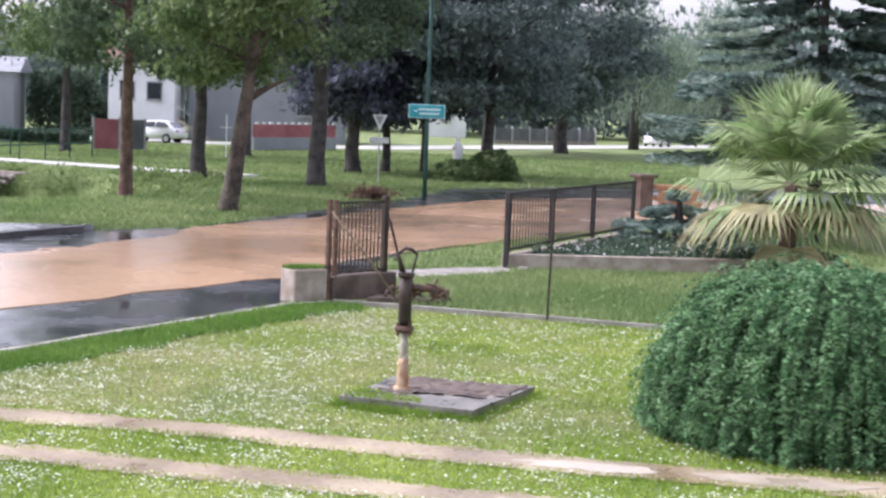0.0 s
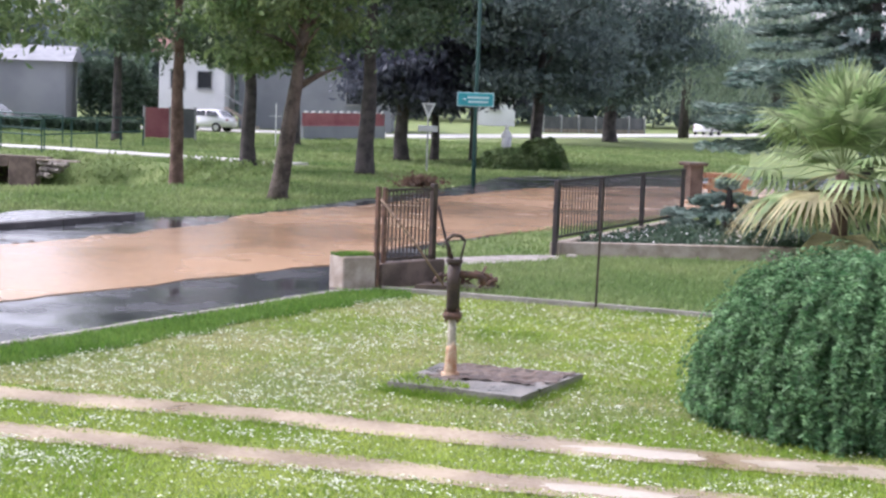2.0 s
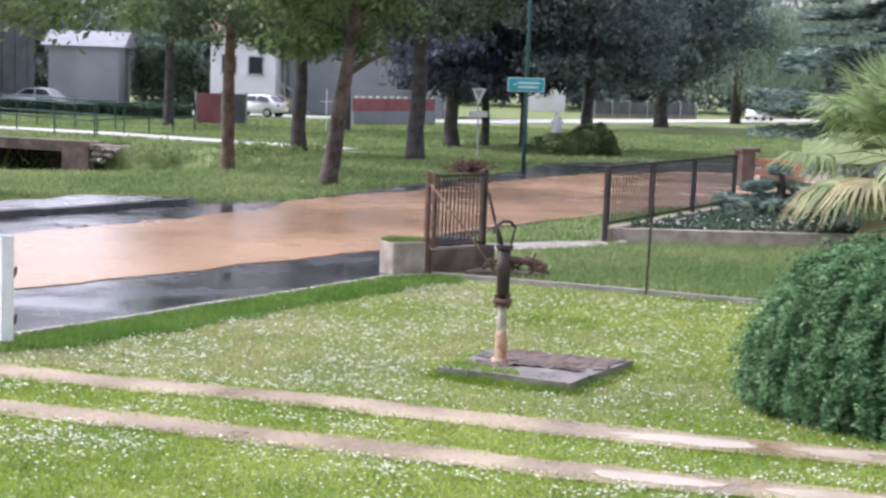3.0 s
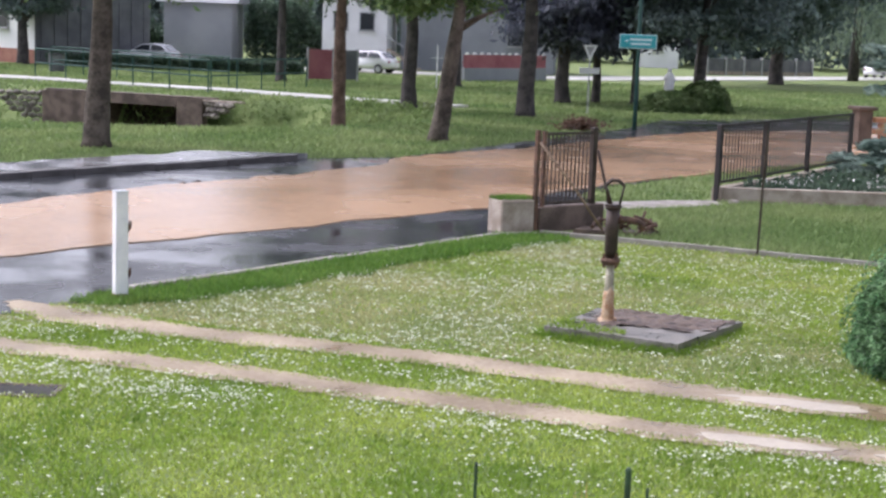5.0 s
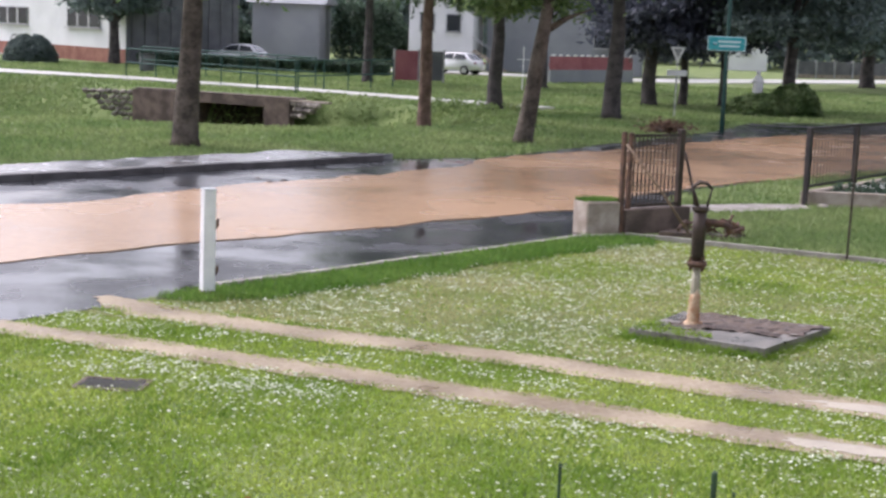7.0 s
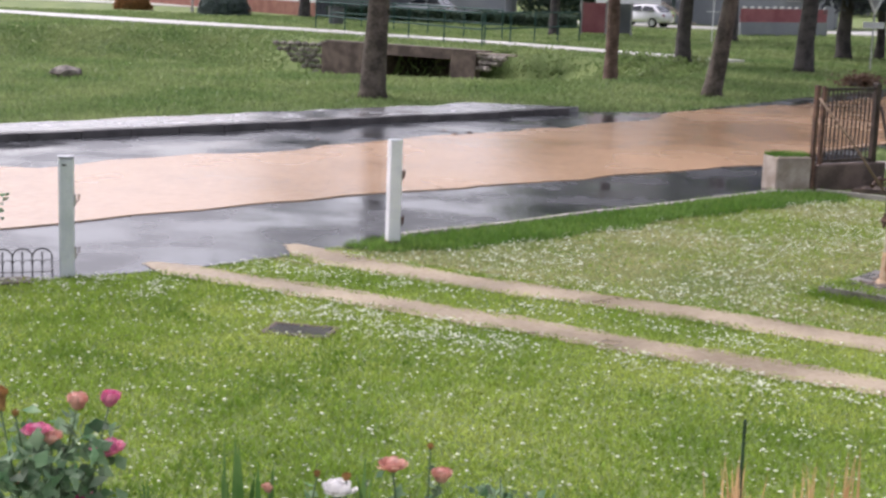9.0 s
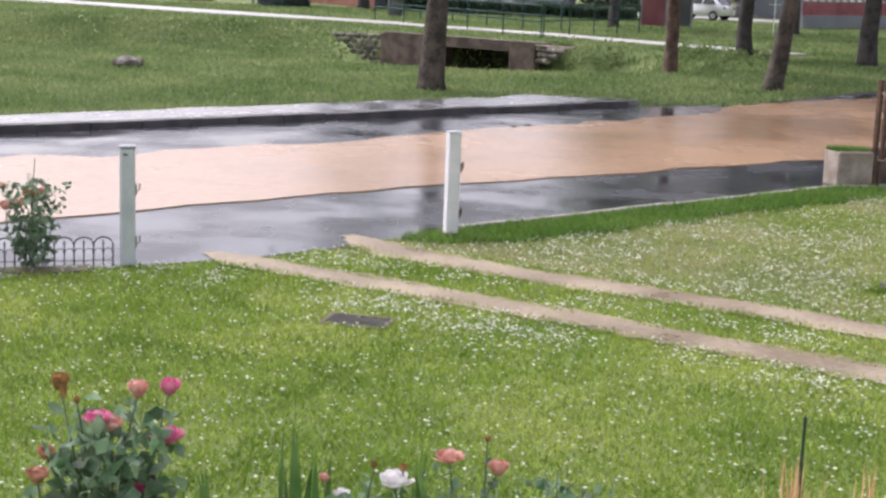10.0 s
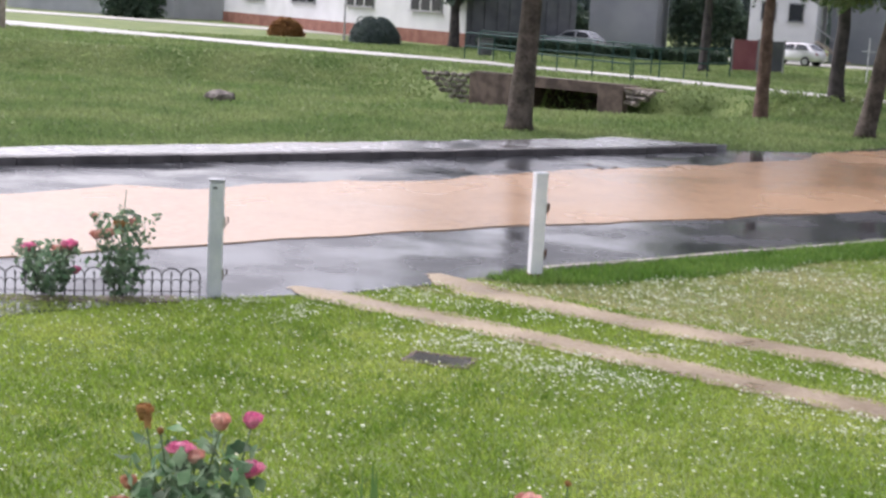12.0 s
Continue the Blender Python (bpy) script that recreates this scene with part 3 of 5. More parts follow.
tree(-11.1, 37.3, 0.34, "bark", "leaf", "grey-barked park tree beside the pavement", 4.3, 13, 3.6, (0.035, 0), 6000, 0.2, 1)
tree(-2.9, 44.0, 0.28, "bark", "leaf", "leaning grey-barked tree with bright leafy crown", 3.9, 10, 2.3, (0.13, 0), 7500, 0.2, 2, (-1.0, 0))
tree(-6.8, 51.1, 0.25, "bark_red", "leaf_fir", "slender reddish-barked conifer in the park", 4.0, 14, 2.3, (0.0, 0), 7000, 0.22, 3)
tree(-5.2, 60.5, 0.33, "bark_dark", "leaf", "dark-trunked park tree with dense leaves", 4.2, 12, 3.0, (0.0, 0), 8000, 0.22, 4)
tree(-0.5, 58.5, 0.36, "bark_dark", "leaf_fir", "stout dark-trunked tree on the green", 5.0, 14, 3.2, (0.02, 0), 8000, 0.22, 5, (0.3, 0))
tree(1.1, 71.0, 0.36, "bark_dark", "leaf_dark_hazed", "dark purple-leaved park tree", 3.0, 13, 3.2, (0, 0), 10000, 0.3, 6)
tree(2.7, 72.5, 0.22, "bark_dark", "leaf_dark_hazed", "dark purple-leaved tree beside the road sign", 2.6, 13, 3.2, (0, 0), 10000, 0.3, 7)
tree(4.6, 73.0, 0.2, "bark_dark", "leaf_dark_hazed", "slim dark-leaved tree behind the sign pole", 3.0, 13, 3.2, (0, 0), 10000, 0.3, 8)
tree(7.3, 69.5, 0.28, "bark_dark", "leaf_hazed", "dark green tree behind the shrub", 3.4, 12, 3.4, (0.03, 0), 9000, 0.28, 9)
tree(-4.8, 86.0, 0.35, "bark_dark", "leaf_hazed", "dark-trunked tree near the red fence", 4.5, 13, 3.5, (0, 0), 7000, 0.3, 10)
tree(17.9, 116, 0.55, "bark_dark", "leaf_hazed", "broad dark green tree across the green", 3.2, 15, 6.5, (0, 0), 11000, 0.42, 11)
tree(11.0, 105, 0.45, "bark_dark", "leaf_hazed", "dark green tree on the far lawn", 4.0, 15, 5, (0, 0), 10000, 0.4, 12)
tree(-14.5, 84, 0.3, "bark_dark", "leaf", "green tree behind the railing", 5.5, 13, 3.0, (0, 0), 6000, 0.26, 13)
tree(-33.5, 96, 0.4, "bark_dark", "leaf_hazed", "dark tree at the corner of the white house", 3.0, 12, 3.0, (0, 0), 7000, 0.3, 14)


def willow(x, y, h, wide, n, seed):
    rng = np.random.RandomState(seed)
    t = thing("willow_tree", x, y, 0, 0, "weeping willow with long pale green hanging branches", "tree", "willows")
    part("trunk", tube(B(), [(0, 0, -0.05), (0.1, 0, h * 0.35), (0, 0, h * 0.7)], [0.5, 0.4, 0.2], 10), "bark_dark", t, smooth=True)
    pts, dirs = [], []
    for k in range(n):
        a, rr = rng.rand() * 2 * math.pi, wide * rng.rand() ** 0.5
        top = h * (1 - 0.45 * (rr / wide) ** 2) * (0.85 + 0.2 * rng.rand())
        ln = top * (0.45 + 0.4 * rng.rand())
        m = int(ln / 0.35)
        for q in range(m):
            pts.append((rr * math.cos(a) + 0.15 * rng.randn(), rr * math.sin(a) + 0.15 * rng.randn(), top - q * 0.35))
            dirs.append((0.25 * rng.randn(), 0.25 * rng.randn(), -1))
    part("crown", shards(pts, np.full(len(pts), 0.55), dirs, 0.22, "crown"), "leaf_willow", t)


willow(27.5, 135, 14, 5, 420, 3)
willow(37, 140, 15, 6, 460, 4)

# rough weeds on the ditch's bank
rng = np.random.RandomState(17)
wx, wy = -15 + 11 * rng.rand(9000), 55.5 + 8 * rng.rand(9000)
ok = (fuzz(wx, wy, 0.5, 6) + 0.5 * fuzz(wx, wy, 1.7, 2) > 0.12) & (near_line(wx, wy, FOOT) > 1.3)
wx, wy = wx[ok], wy[ok]
wz = np.array([ground_z(a, b) for a, b in zip(wx, wy)]) + 0.05 + 0.3 * rng.rand(len(wx)) ** 1.5
tagged(part("ditch_weeds", shards(np.stack([wx, wy, wz], 1), 0.16 + 0.14 * rng.rand(len(wx)), rng.normal(size=(len(wx), 3)) + [0, 0, 1], 0.35, "ditch_weeds"), "blade_far"), "rough dark green weeds on the ditch bank", "weeds", kind="stuff")

# far woods behind the houses
rng = np.random.RandomState(5)
pts = []
for k in range(420):
    cx, cy = -140 + 240 * rng.rand(), 172 + 24 * rng.rand()
    cz = 1 + (11 if cx < 12 else 10) * rng.rand()
    pts.append(np.array([cx, cy, cz]) + rng.normal(size=(130, 3)) * [3.2, 2, 2.0])
pts = np.concatenate(pts)
pts = pts[pts[:, 2] > 0.3]
hedge = []
for x0, x1, top in ((-42, -29.5, 4.2), (-23.3, -17, 5.2), (-75, -70, 4)):
    n = int(900 * (x1 - x0))
    hx = x0 + (x1 - x0) * rng.rand(n)
    hz = rng.rand(n) ** 0.8 * top * (0.75 + 0.5 * fuzz(hx, hx * 0, 0.35, x0))
    hedge.append(np.stack([hx, 118 + 3.5 * rng.rand(n), np.maximum(hz, 0.1)], 1))
hedge = np.concatenate(hedge)
tagged(part("garden_hedges", shards(hedge, 0.3 + 0.25 * rng.rand(len(hedge)), rng.normal(size=hedge.shape), 0.45, "garden_hedges"), "leaf_hedge"), "tall overgrown green garden hedges", "hedge", kind="stuff")
tagged(part("far_woods", shards(pts, 1.0 + 0.6 * rng.rand(len(pts)), rng.normal(size=pts.shape), 0.5, "far_woods"), "leaf_hazed"), "dark green woods behind the houses", "woods", kind="stuff")


def spruce(x, y, h, wide, seed, low=0.4):
    rng = np.random.RandomState(seed)
    t = thing("blue_spruce", x, y, 0, 0, "blue spruce with layered silvery green branches", "tree", "spruces")
    part("trunk", tube(B(), [(0, 0, -0.05), (0, 0, h)], [0.22, 0.03], 8), "bark_dark", t, smooth=True)
    pts, dirs = [], []
    z = low
    while z < h * 0.97:
        rr = wide * (1 - z / h) ** 0.8
        for k in range(13):
            a = rng.rand() * 2 * math.pi
            ln = rr * (0.75 + 0.35 * rng.rand())
            droop = 0.25 + 0.2 * rng.rand()
            for q in range(int(ln / 0.11)):
                u = q * 0.11 / ln
                if u < 0.25:
                    continue
                side = 0.42 * math.sin(math.pi * min(1, 1.25 - u)) * ln * 0.55
                bz = z - droop * ln * u + 0.18 * ln * u * u
                for s in range(11):
                    w = side * (2 * rng.rand() - 1)
                    px = ln * u
                    pts.append((px * math.cos(a) - w * math.sin(a), px * math.sin(a) + w * math.cos(a), bz - 0.12 * abs(w) + 0.035 * rng.randn()))
                    dirs.append((math.cos(a) - 0.9 * w * math.sin(a), math.sin(a) + 0.9 * w * math.cos(a), 0.3 * rng.randn() + 0.1))
        z += 0.56 if h > 4 else 0.3
    part("foliage", shards(pts, 0.26 + 0.14 * rng.rand(len(pts)), dirs, 0.36, "foliage"), "spruce", t)


spruce(13.2, 40.0, 13, 5.7, 1, 3.1)
spruce(8.55, 36.0, 1.5, 2.9, 2, 0.5)


# ---- fan palm ----
def fan_palm(x, y):
    rng = np.random.RandomState(4)
    t = thing("fan_palm", x, y, 0, 0, "fan palm with green fronds and drooping straw-coloured old leaves", "palm")
    part("trunk", tube(B(), [(0, 0, -0.05), (0, 0, 1.0), (0, 0, 2.0)], [0.2, 0.17, 0.14], 10), "bark_red", t, smooth=True)
    for k in range(50):
        el = radians(82 - 112 * (k / 49) ** 0.9 + 12 * rng.randn())
        a = k * 2.399
        ln = 1.1 + 0.4 * rng.rand()
        d = Vector((math.cos(a) * math.cos(el), math.sin(a) * math.cos(el), math.sin(el)))
        base = Vector((0, 0, 1.95))
        hub = base + d * ln + Vector((0, 0, -0.1 * ln))
        sidev = d.cross(Vector((0, 0, 1))).normalized()
        bm = B()
        tube(bm, [base, base + d * ln * 0.5 + Vector((0, 0, 0.03)), hub], [0.018, 0.014, 0.01], 5)
        droop = 0.08 + 0.55 * (k / 49) + 0.25 * rng.rand()
        for s in range(26):
            th = radians(-105 + 210 * s / 25)
            q = (d * math.cos(th) + sidev * math.sin(th)).normalized()
            seg = 1.4 * (0.75 + 0.25 * math.cos(th)) * (0.9 + 0.2 * rng.rand())
            w = q.cross(d.cross(sidev)).normalized() * 0.05
            p1 = hub + q * seg * 0.55 + Vector((0, 0, -0.05 * droop))
            p2 = hub + q * seg * 0.97 + Vector((0, 0, -droop * seg * (0.45 + 0.35 * rng.rand())))
            a0, b0, a1, b1, c1 = (bm.verts.new(p) for p in (hub - w * 0.4, hub + w * 0.4, p1 - w, p1 + w, p2))
            bm.faces.new((a0, b0, b1, a1))
            bm.faces.new((a1, b1, c1))
        part("frond", bm, "palm" if k < 36 or k % 3 == 0 else "palm_dry", t)
    return t


fan_palm(9.85, 31.4)


# ---- rounded weeping shrub ----
def shrub(x, y, wide, h, n, name, label, seed, leaf="shrub", size=0.066):
    rng = np.random.RandomState(seed)
    t = thing(name, x, y, 0, 0, label, "shrub")
    # added dark dome blocks the view through and stands for inner shade
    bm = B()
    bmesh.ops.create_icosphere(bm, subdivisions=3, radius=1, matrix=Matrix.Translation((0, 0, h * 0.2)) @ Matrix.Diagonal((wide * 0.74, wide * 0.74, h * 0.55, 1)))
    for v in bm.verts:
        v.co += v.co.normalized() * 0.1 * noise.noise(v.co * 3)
    part("inner_mass", bm, "shade_core", t, smooth=True)
    pts, dirs = [], []
    for k in range(n):
        a = rng.rand() * 2 * math.pi
        u0 = rng.rand() ** 0.6
        ln = 0.4 + 0.3 * rng.rand()
        steps = int(ln / 0.017)
        th = 0.05 + 1.5 * u0
        out = 0.84 + 0.10 * rng.rand() + 0.16 * noise.noise((a * 9, th * 8, seed)) + 0.12 * rng.rand() ** 6
        for q in range(steps):
            f = q / steps
            tt = min(th + 0.30 * f, 1.57)
            r0 = wide * math.sin(tt) ** 0.92 * (out + 0.07 * math.sin(3 * f))
            zz = h * (0.04 + 0.94 * math.cos(tt)) * (0.35 + 0.65 * out / 0.9) + 0.12 * math.sin(3 * f) - 0.18 * f * f
            if zz < 0.03:
                break
            lean = 0.9 if q % 2 else -0.9
            pts.append((r0 * math.cos(a) + 0.014 * rng.randn(), r0 * math.sin(a) + 0.014 * rng.randn(), zz + 0.014 * rng.randn()))
            dirs.append((math.cos(a) * (1 - f) - lean * math.sin(a) + 0.25 * rng.randn(), math.sin(a) * (1 - f) + lean * math.cos(a) + 0.25 * rng.randn(), 0.1 - 0.9 * f + 0.25 * rng.randn()))
    part("foliage", shards(pts, size * (0.6 + 0.8 * rng.rand(len(pts))), dirs, 0.34, "foliage"), leaf, t)


shrub(5.28, 15.5, 1.8, 1.66, 7600, "weeping_shrub", "dense rounded green shrub with hanging twigs on the lawn", 3)
shrub(5.7, 66.4, 1.3, 0.85, 500, "round_shrub", "dark green round shrub at the statue's foot", 6, "leaf", 0.24)
shrub(7.3, 66.9, 1.15, 1.35, 420, "round_shrub", "dark green round shrub at the statue's foot", 7, "leaf", 0.24)
shrub(-46.4, 97.0, 1.2, 1.2, 500, "clipped_shrub", "reddish low shrub before the white house", 8, "petal_brown", 0.2)
shrub(-38.0, 93.0, 1.6, 1.7, 600, "clipped_shrub", "round clipped green shrub before the white house", 9, "leaf_hazed", 0.2)

# planting bed by the fence
rng = np.random.RandomState(8)
n = 4200
pts = np.stack([4.2 + 7 * rng.rand(n), 31.3 + 4.5 * rng.rand(n), 0.12 + 0.3 * rng.rand(n) ** 2], 1)
pts = pts[pts[:, 1] < 31.0 + 1.35 * (pts[:, 0] - 3.7)]
tagged(part("bed_plants", shards(pts, 0.14 + 0.1 * rng.rand(len(pts)), rng.normal(size=pts.shape), 0.4, "bed_plants"), "leaf_hedge"), "low dark ground cover plants in the bed", "plants", kind="stuff")
n = 110
pts = np.stack([4.5 + 5 * rng.rand(n), 31.4 + 2.5 * rng.rand(n), 0.3 + 0.12 * rng.rand(n)], 1)
pts = pts[pts[:, 1] < 31.0 + 1.2 * (pts[:, 0] - 3.7)]
tagged(part("bed_flowers", shards(pts, 0.09 + 0.05 * rng.rand(len(pts)), rng.normal(size=pts.shape), 0.5, "bed_flowers"), "petal_white"), "small white flowers in the bed", "flowers", kind="stuff")


# ---- gate panel, wall, planter ----
gate = thing("gate_fence", 0.0, 24.9, 0, 44, "brown iron fence panel with upright bars on a low concrete wall", "fence")
L = 1.28
box(bm := B(), (L / 2 + 0.2, 0, 0.17), (L + 0.26, 0.22, 0.5), bevel=0.015)
part("base_wall", bm, "concrete_dark", gate, "stained concrete base wall")
part("post", box(B(), (0, -0.05, 0.83), (0.075, 0.075, 1.76), bevel=0.006), "rust", gate)
part("post", box(B(), (0.2, 0, 1.03), (0.07, 0.07, 1.32), bevel=0.006), "rust", gate)
part("post", box(B(), (L + 0.1, 0, 1.06), (0.1, 0.1, 1.34), bevel=0.006), "iron", gate)
for z in (0.47, 1.64):
    part("rail", box(B(), (L / 2 + 0.14, 0, z), (L - 0.06, 0.035, 0.045)), "iron", gate)
bar_mesh = None
for k in range(11):
    ob = part("bar", bar_mesh or tube(B(), [(0, 0, 0.49), (0, 0, 1.62)], 0.016, 6), "iron", gate)
    bar_mesh = ob.data
    ob.location = (0.3 + k * (L - 0.3) / 10.6, 0, 0)
brace = thing("brace_pole", 0.05, 24.7, 0, 0, "rusty iron pole leaning across the fence panel", "pole")
part("pole", tube(B(), [(0.02, 0, 1.52), (0.6, 0.0, 0.82), (1.12, 0.1, 0.1)], 0.02, 8), "tan_iron", brace, smooth=True)
brace = thing("brace_pole", 1.05, 25.7, 0, 0, "dark iron brace behind the fence post", "pole")
part("pole", tube(B(), [(0.02, 0.1, 1.35), (0.22, 0.2, 0.6), (0.3, 0.25, 0.02)], 0.025, 8), "iron", brace, smooth=True)
planter = thing("planter_box", -0.36, 24.85, 0, 30, "concrete planter box with grass on top", "planter")
bm = box(B(), (0, 0, 0.27), (0.62, 0.5, 0.58), bevel=0.025)
part("trough", bm, "concrete", planter)
x, y = spread(700, -0.32, 0.32, -0.2, 0.2)
part("grass", blades(x, y, 0.06, 0.01, "grass", 0.555), "blade_long", planter)
heap = thing("scrap_heap", 1.35, 25.2, 0, 0, "heap of rusty scrap iron and branches by the wall", "scrap")
rng = np.random.RandomState(3)
for k in range(18):
    a = rng.rand() * 6.28
    c = Vector((0.28 * rng.randn() + 0.15, 0.15 * rng.randn(), 0.08 + 0.26 * rng.rand()))
    d = Vector((math.cos(a) * 0.2, math.sin(a) * 0.2, 0.1 * rng.randn()))
    part("scrap_bar", tube(B(), [c - d, c, c + d + Vector((0, 0, -0.06))], 0.02 + 0.02 * rng.rand(), 6), "rust", heap)
part("earth", prism(B(), wavy([(-0.7, -0.25), (0.6, -0.25), (0.75, 0.15), (-0.5, 0.3), (-0.7, -0.25)], 0.15, 0.12, 2)[:-1], -0.02, 0.07), "soil", heap)


# ---- bar fence on the right, and the bed wall ----
FA, FB = Vector((3.72, 30.8, 0)), Vector((7.85, 38.2, 0))
run = (FB - FA).length
fence = thing("bar_fence", FA.x, FA.y, 0, math.degrees(math.atan2(FB.y - FA.y, FB.x - FA.x)), "black iron bar fence on a low concrete footing", "fence")
part("footing", box(B(), (run / 2, 0, 0.12), (run, 0.22, 0.36), bevel=0.015), "concrete", fence, "pale concrete footing")
for u in (0.0, 0.31, 0.635, 1.0):
    part("post", box(B(), (run * u, 0, 0.78), (0.1, 0.1, 1.62), bevel=0.006), "iron_black", fence)
for z in (0.4, 1.56):
    part("rail", box(B(), (run / 2, 0, z), (run, 0.035, 0.05)), "iron_black", fence)
bar_mesh = None
count = int(run / 0.17)
for k in range(1, count):
    ob = part("bar", bar_mesh or tube(B(), [(0, 0, 0.4), (0, 0, 1.55)], 0.017, 5), "iron_black", fence)
    bar_mesh = ob.data
    ob.location = (k * run / count, 0, 0)
bed_wall = part("bed_wall", box(B(), (0, 0, 0.1), (7.4, 0.18, 0.42), pose(7.4, 31.15, 0, 0, 0, 4), bevel=0.015), "concrete")
tagged(bed_wall, "low grey concrete wall in front of the planting bed", "wall", kind="structure")
post = thing("thin_post", 3.5, 23.25, 0, 0, "thin rusty steel fence post standing alone", "post")
part("pole", tube(B(), [(0, 0, -0.05), (0.03, 0, 2.0)], 0.019, 8), "iron", post)
gp = thing("gate_pillar", 10.6, 50.0, 0, 20, "concrete gate pillar with flat cap", "pillar")
part("shaft", box(B(), (0, 0, 0.58), (0.5, 0.5, 1.2), bevel=0.02), "concrete_dark", gp)
part("cap", box(B(), (0, 0, 1.23), (0.72, 0.72, 0.12), bevel=0.02), "concrete_dark", gp)
ow = thing("brick_wall", 12.2, 50.4, 0, 8, "low orange brick wall beside the gate pillar", "wall")
for r in range(5):
    for c in range(4):
        part("brick", ow.children[0].data if ow.children else box(B(), (0, 0, 0), (0.36, 0.24, 0.17), bevel=0.012), "orange", ow).location = (-1.0 + c * 0.38 + (r % 2) * 0.19, 0, 0.09 + r * 0.19)


# ---- hand pump on its slab ----
slab = thing("pump_slab", 0, 0, 0, 0, "cracked concrete slab with wet soil on top", "slab")
rough_outline = wavy(SLAB + SLAB[:1], 0.1, 0.07, 21)[:-1]
part("concrete_base", prism(B(), rough_outline, -0.05, 0.12), "slab_concrete", slab)
SOIL = [(0.62, 16.62), (0.92, 17.46), (2.42, 17.04), (2.02, 16.34), (1.8, 16.2), (1.5, 16.36), (1.15, 16.42), (0.85, 16.45)]
bm = B()
gx, gy = np.arange(0.2, 2.5, 0.035), np.arange(16.1, 17.5, 0.035)
rows = []
for yy in gy:
    row = []
    keep = inside(SOIL, gx + 0.1 * fuzz(gx, gx * 0 + yy, 6, 1), gx * 0 + yy)
    for xx, k in zip(gx, keep):
        row.append(bm.verts.new((xx, yy, 0.122 + 0.022 * max(0, 0.6 + noise.noise((xx * 3, yy * 3, 2))) + 0.03 * noise.noise((xx * 11, yy * 11, 4)))) if k else None)
    rows.append(row)
for r0, r1 in zip(rows, rows[1:]):
    for k in range(len(gx) - 1):
        q = (r0[k], r0[k + 1], r1[k + 1], r1[k])
        if all(q):
            bm.faces.new(q)
part("soil_layer", bm, "soil", slab, "wet dark soil")
pump = thing("hand_pump", 0.9, 16.7, 0.115, 0, "old rusty cast-iron hand water pump", "pump")
part("pipe", tube(B(), [(0, 0, 0.0), (0.0, 0, 0.68)], [0.06, 0.048], 14), "rust_pale", pump, "grey-green pipe crusted with lime", smooth=True)
bm = tube(B(), [(0, 0, 0.0), (0, 0, 0.1), (0, 0, 0.2), (0, 0, 0.3), (0, 0, 0.36)], [0.072, 0.068, 0.065, 0.063, 0.055], 20)
for v in bm.verts:
    v.co.z += (0.09 * noise.noise((v.co.x * 22, v.co.y * 22, 3)) if v.co.z > 0.25 else 0)
    v.co.xy *= 1 + 0.05 * noise.noise(v.co * 25)
part("rust_crust", bm, "rust_orange", pump, "flaking orange rust on the lower pipe", smooth=True)
part("foot_flange", tube(B(), [(0, 0, 0.0), (0, 0, 0.045)], [0.11, 0.1], 12), "rust_orange", pump)
part("flange", tube(B(), [(0, 0, 0.66), (0, 0, 0.70), (0, 0, 0.73)], [0.10, 0.115, 0.10], 12), "rust", pump)
for k in range(4):
    a = k * 1.57 + 0.6
    part("bolt", tube(B(), [(0.095 * math.cos(a), 0.095 * math.sin(a), 0.62), (0.095 * math.cos(a), 0.095 * math.sin(a), 0.78)], 0.014, 6), "rust", pump)
part("cylinder", tube(B(), [(0, 0, 0.73), (0, 0, 0.8), (0, 0, 1.02), (0, 0, 1.05), (0, 0, 1.29)], [0.06, 0.075, 0.075, 0.079, 0.075], 16), "iron", pump, smooth=True)
part("cap", tube(B(), [(0, 0, 1.28), (0, 0, 1.30), (0, 0, 1.335)], [0.085, 0.098, 0.095], 16), "iron", pump)
part("spout", tube(B(), [(0.06, 0, 1.16), (0.16, -0.02, 1.165), (0.27, -0.03, 1.155), (0.325, -0.03, 1.13), (0.335, -0.03, 1.05)], [0.045, 0.042, 0.04, 0.04, 0.036], 10), "rust", pump, smooth=True)
part("bracket", tube(B(), [(-0.03, 0, 1.33), (-0.07, 0, 1.47), (-0.10, 0, 1.53)], [0.024, 0.02, 0.018], 8), "iron", pump, smooth=True)
part("handle", tube(B(), [(-0.13, 0.02, 1.46), (-0.10, 0.02, 1.54), (-0.02, 0.02, 1.605), (0.06, 0.02, 1.59), (0.12, 0.02, 1.53)], [0.016, 0.02, 0.022, 0.02, 0.016], 8), "iron", pump, smooth=True)
part("piston_rod", tube(B(), [(0.115, 0.02, 1.54), (0.07, 0.01, 1.33)], 0.013, 8), "iron", pump, smooth=True)


# ---- white gate posts ----
wp = thing("gate_post", -4.85, 17.3, 0, 33, "white painted square gate post with rusty hinges", "post", "driveway gate posts")
part("shaft", box(B(), (0, 0, 0.63), (0.15, 0.15, 1.3), bevel=0.008), "white", wp)
part("cap", box(B(), (0, 0, 1.285), (0.158, 0.158, 0.012)), "grey_paint", wp)
part("foot", box(B(), (0, 0, 0.03), (0.17, 0.17, 0.06), bevel=0.01), "rust", wp)
for z in (0.30, 0.86):
    h = part("hinge", box(B(), (0.088, -0.04, z), (0.03, 0.05, 0.10), bevel=0.004), "rust", wp)
    part("pin", tube(B(), [(0.112, -0.04, z - 0.02), (0.112, -0.04, z + 0.07)], 0.012, 6), "rust", h)
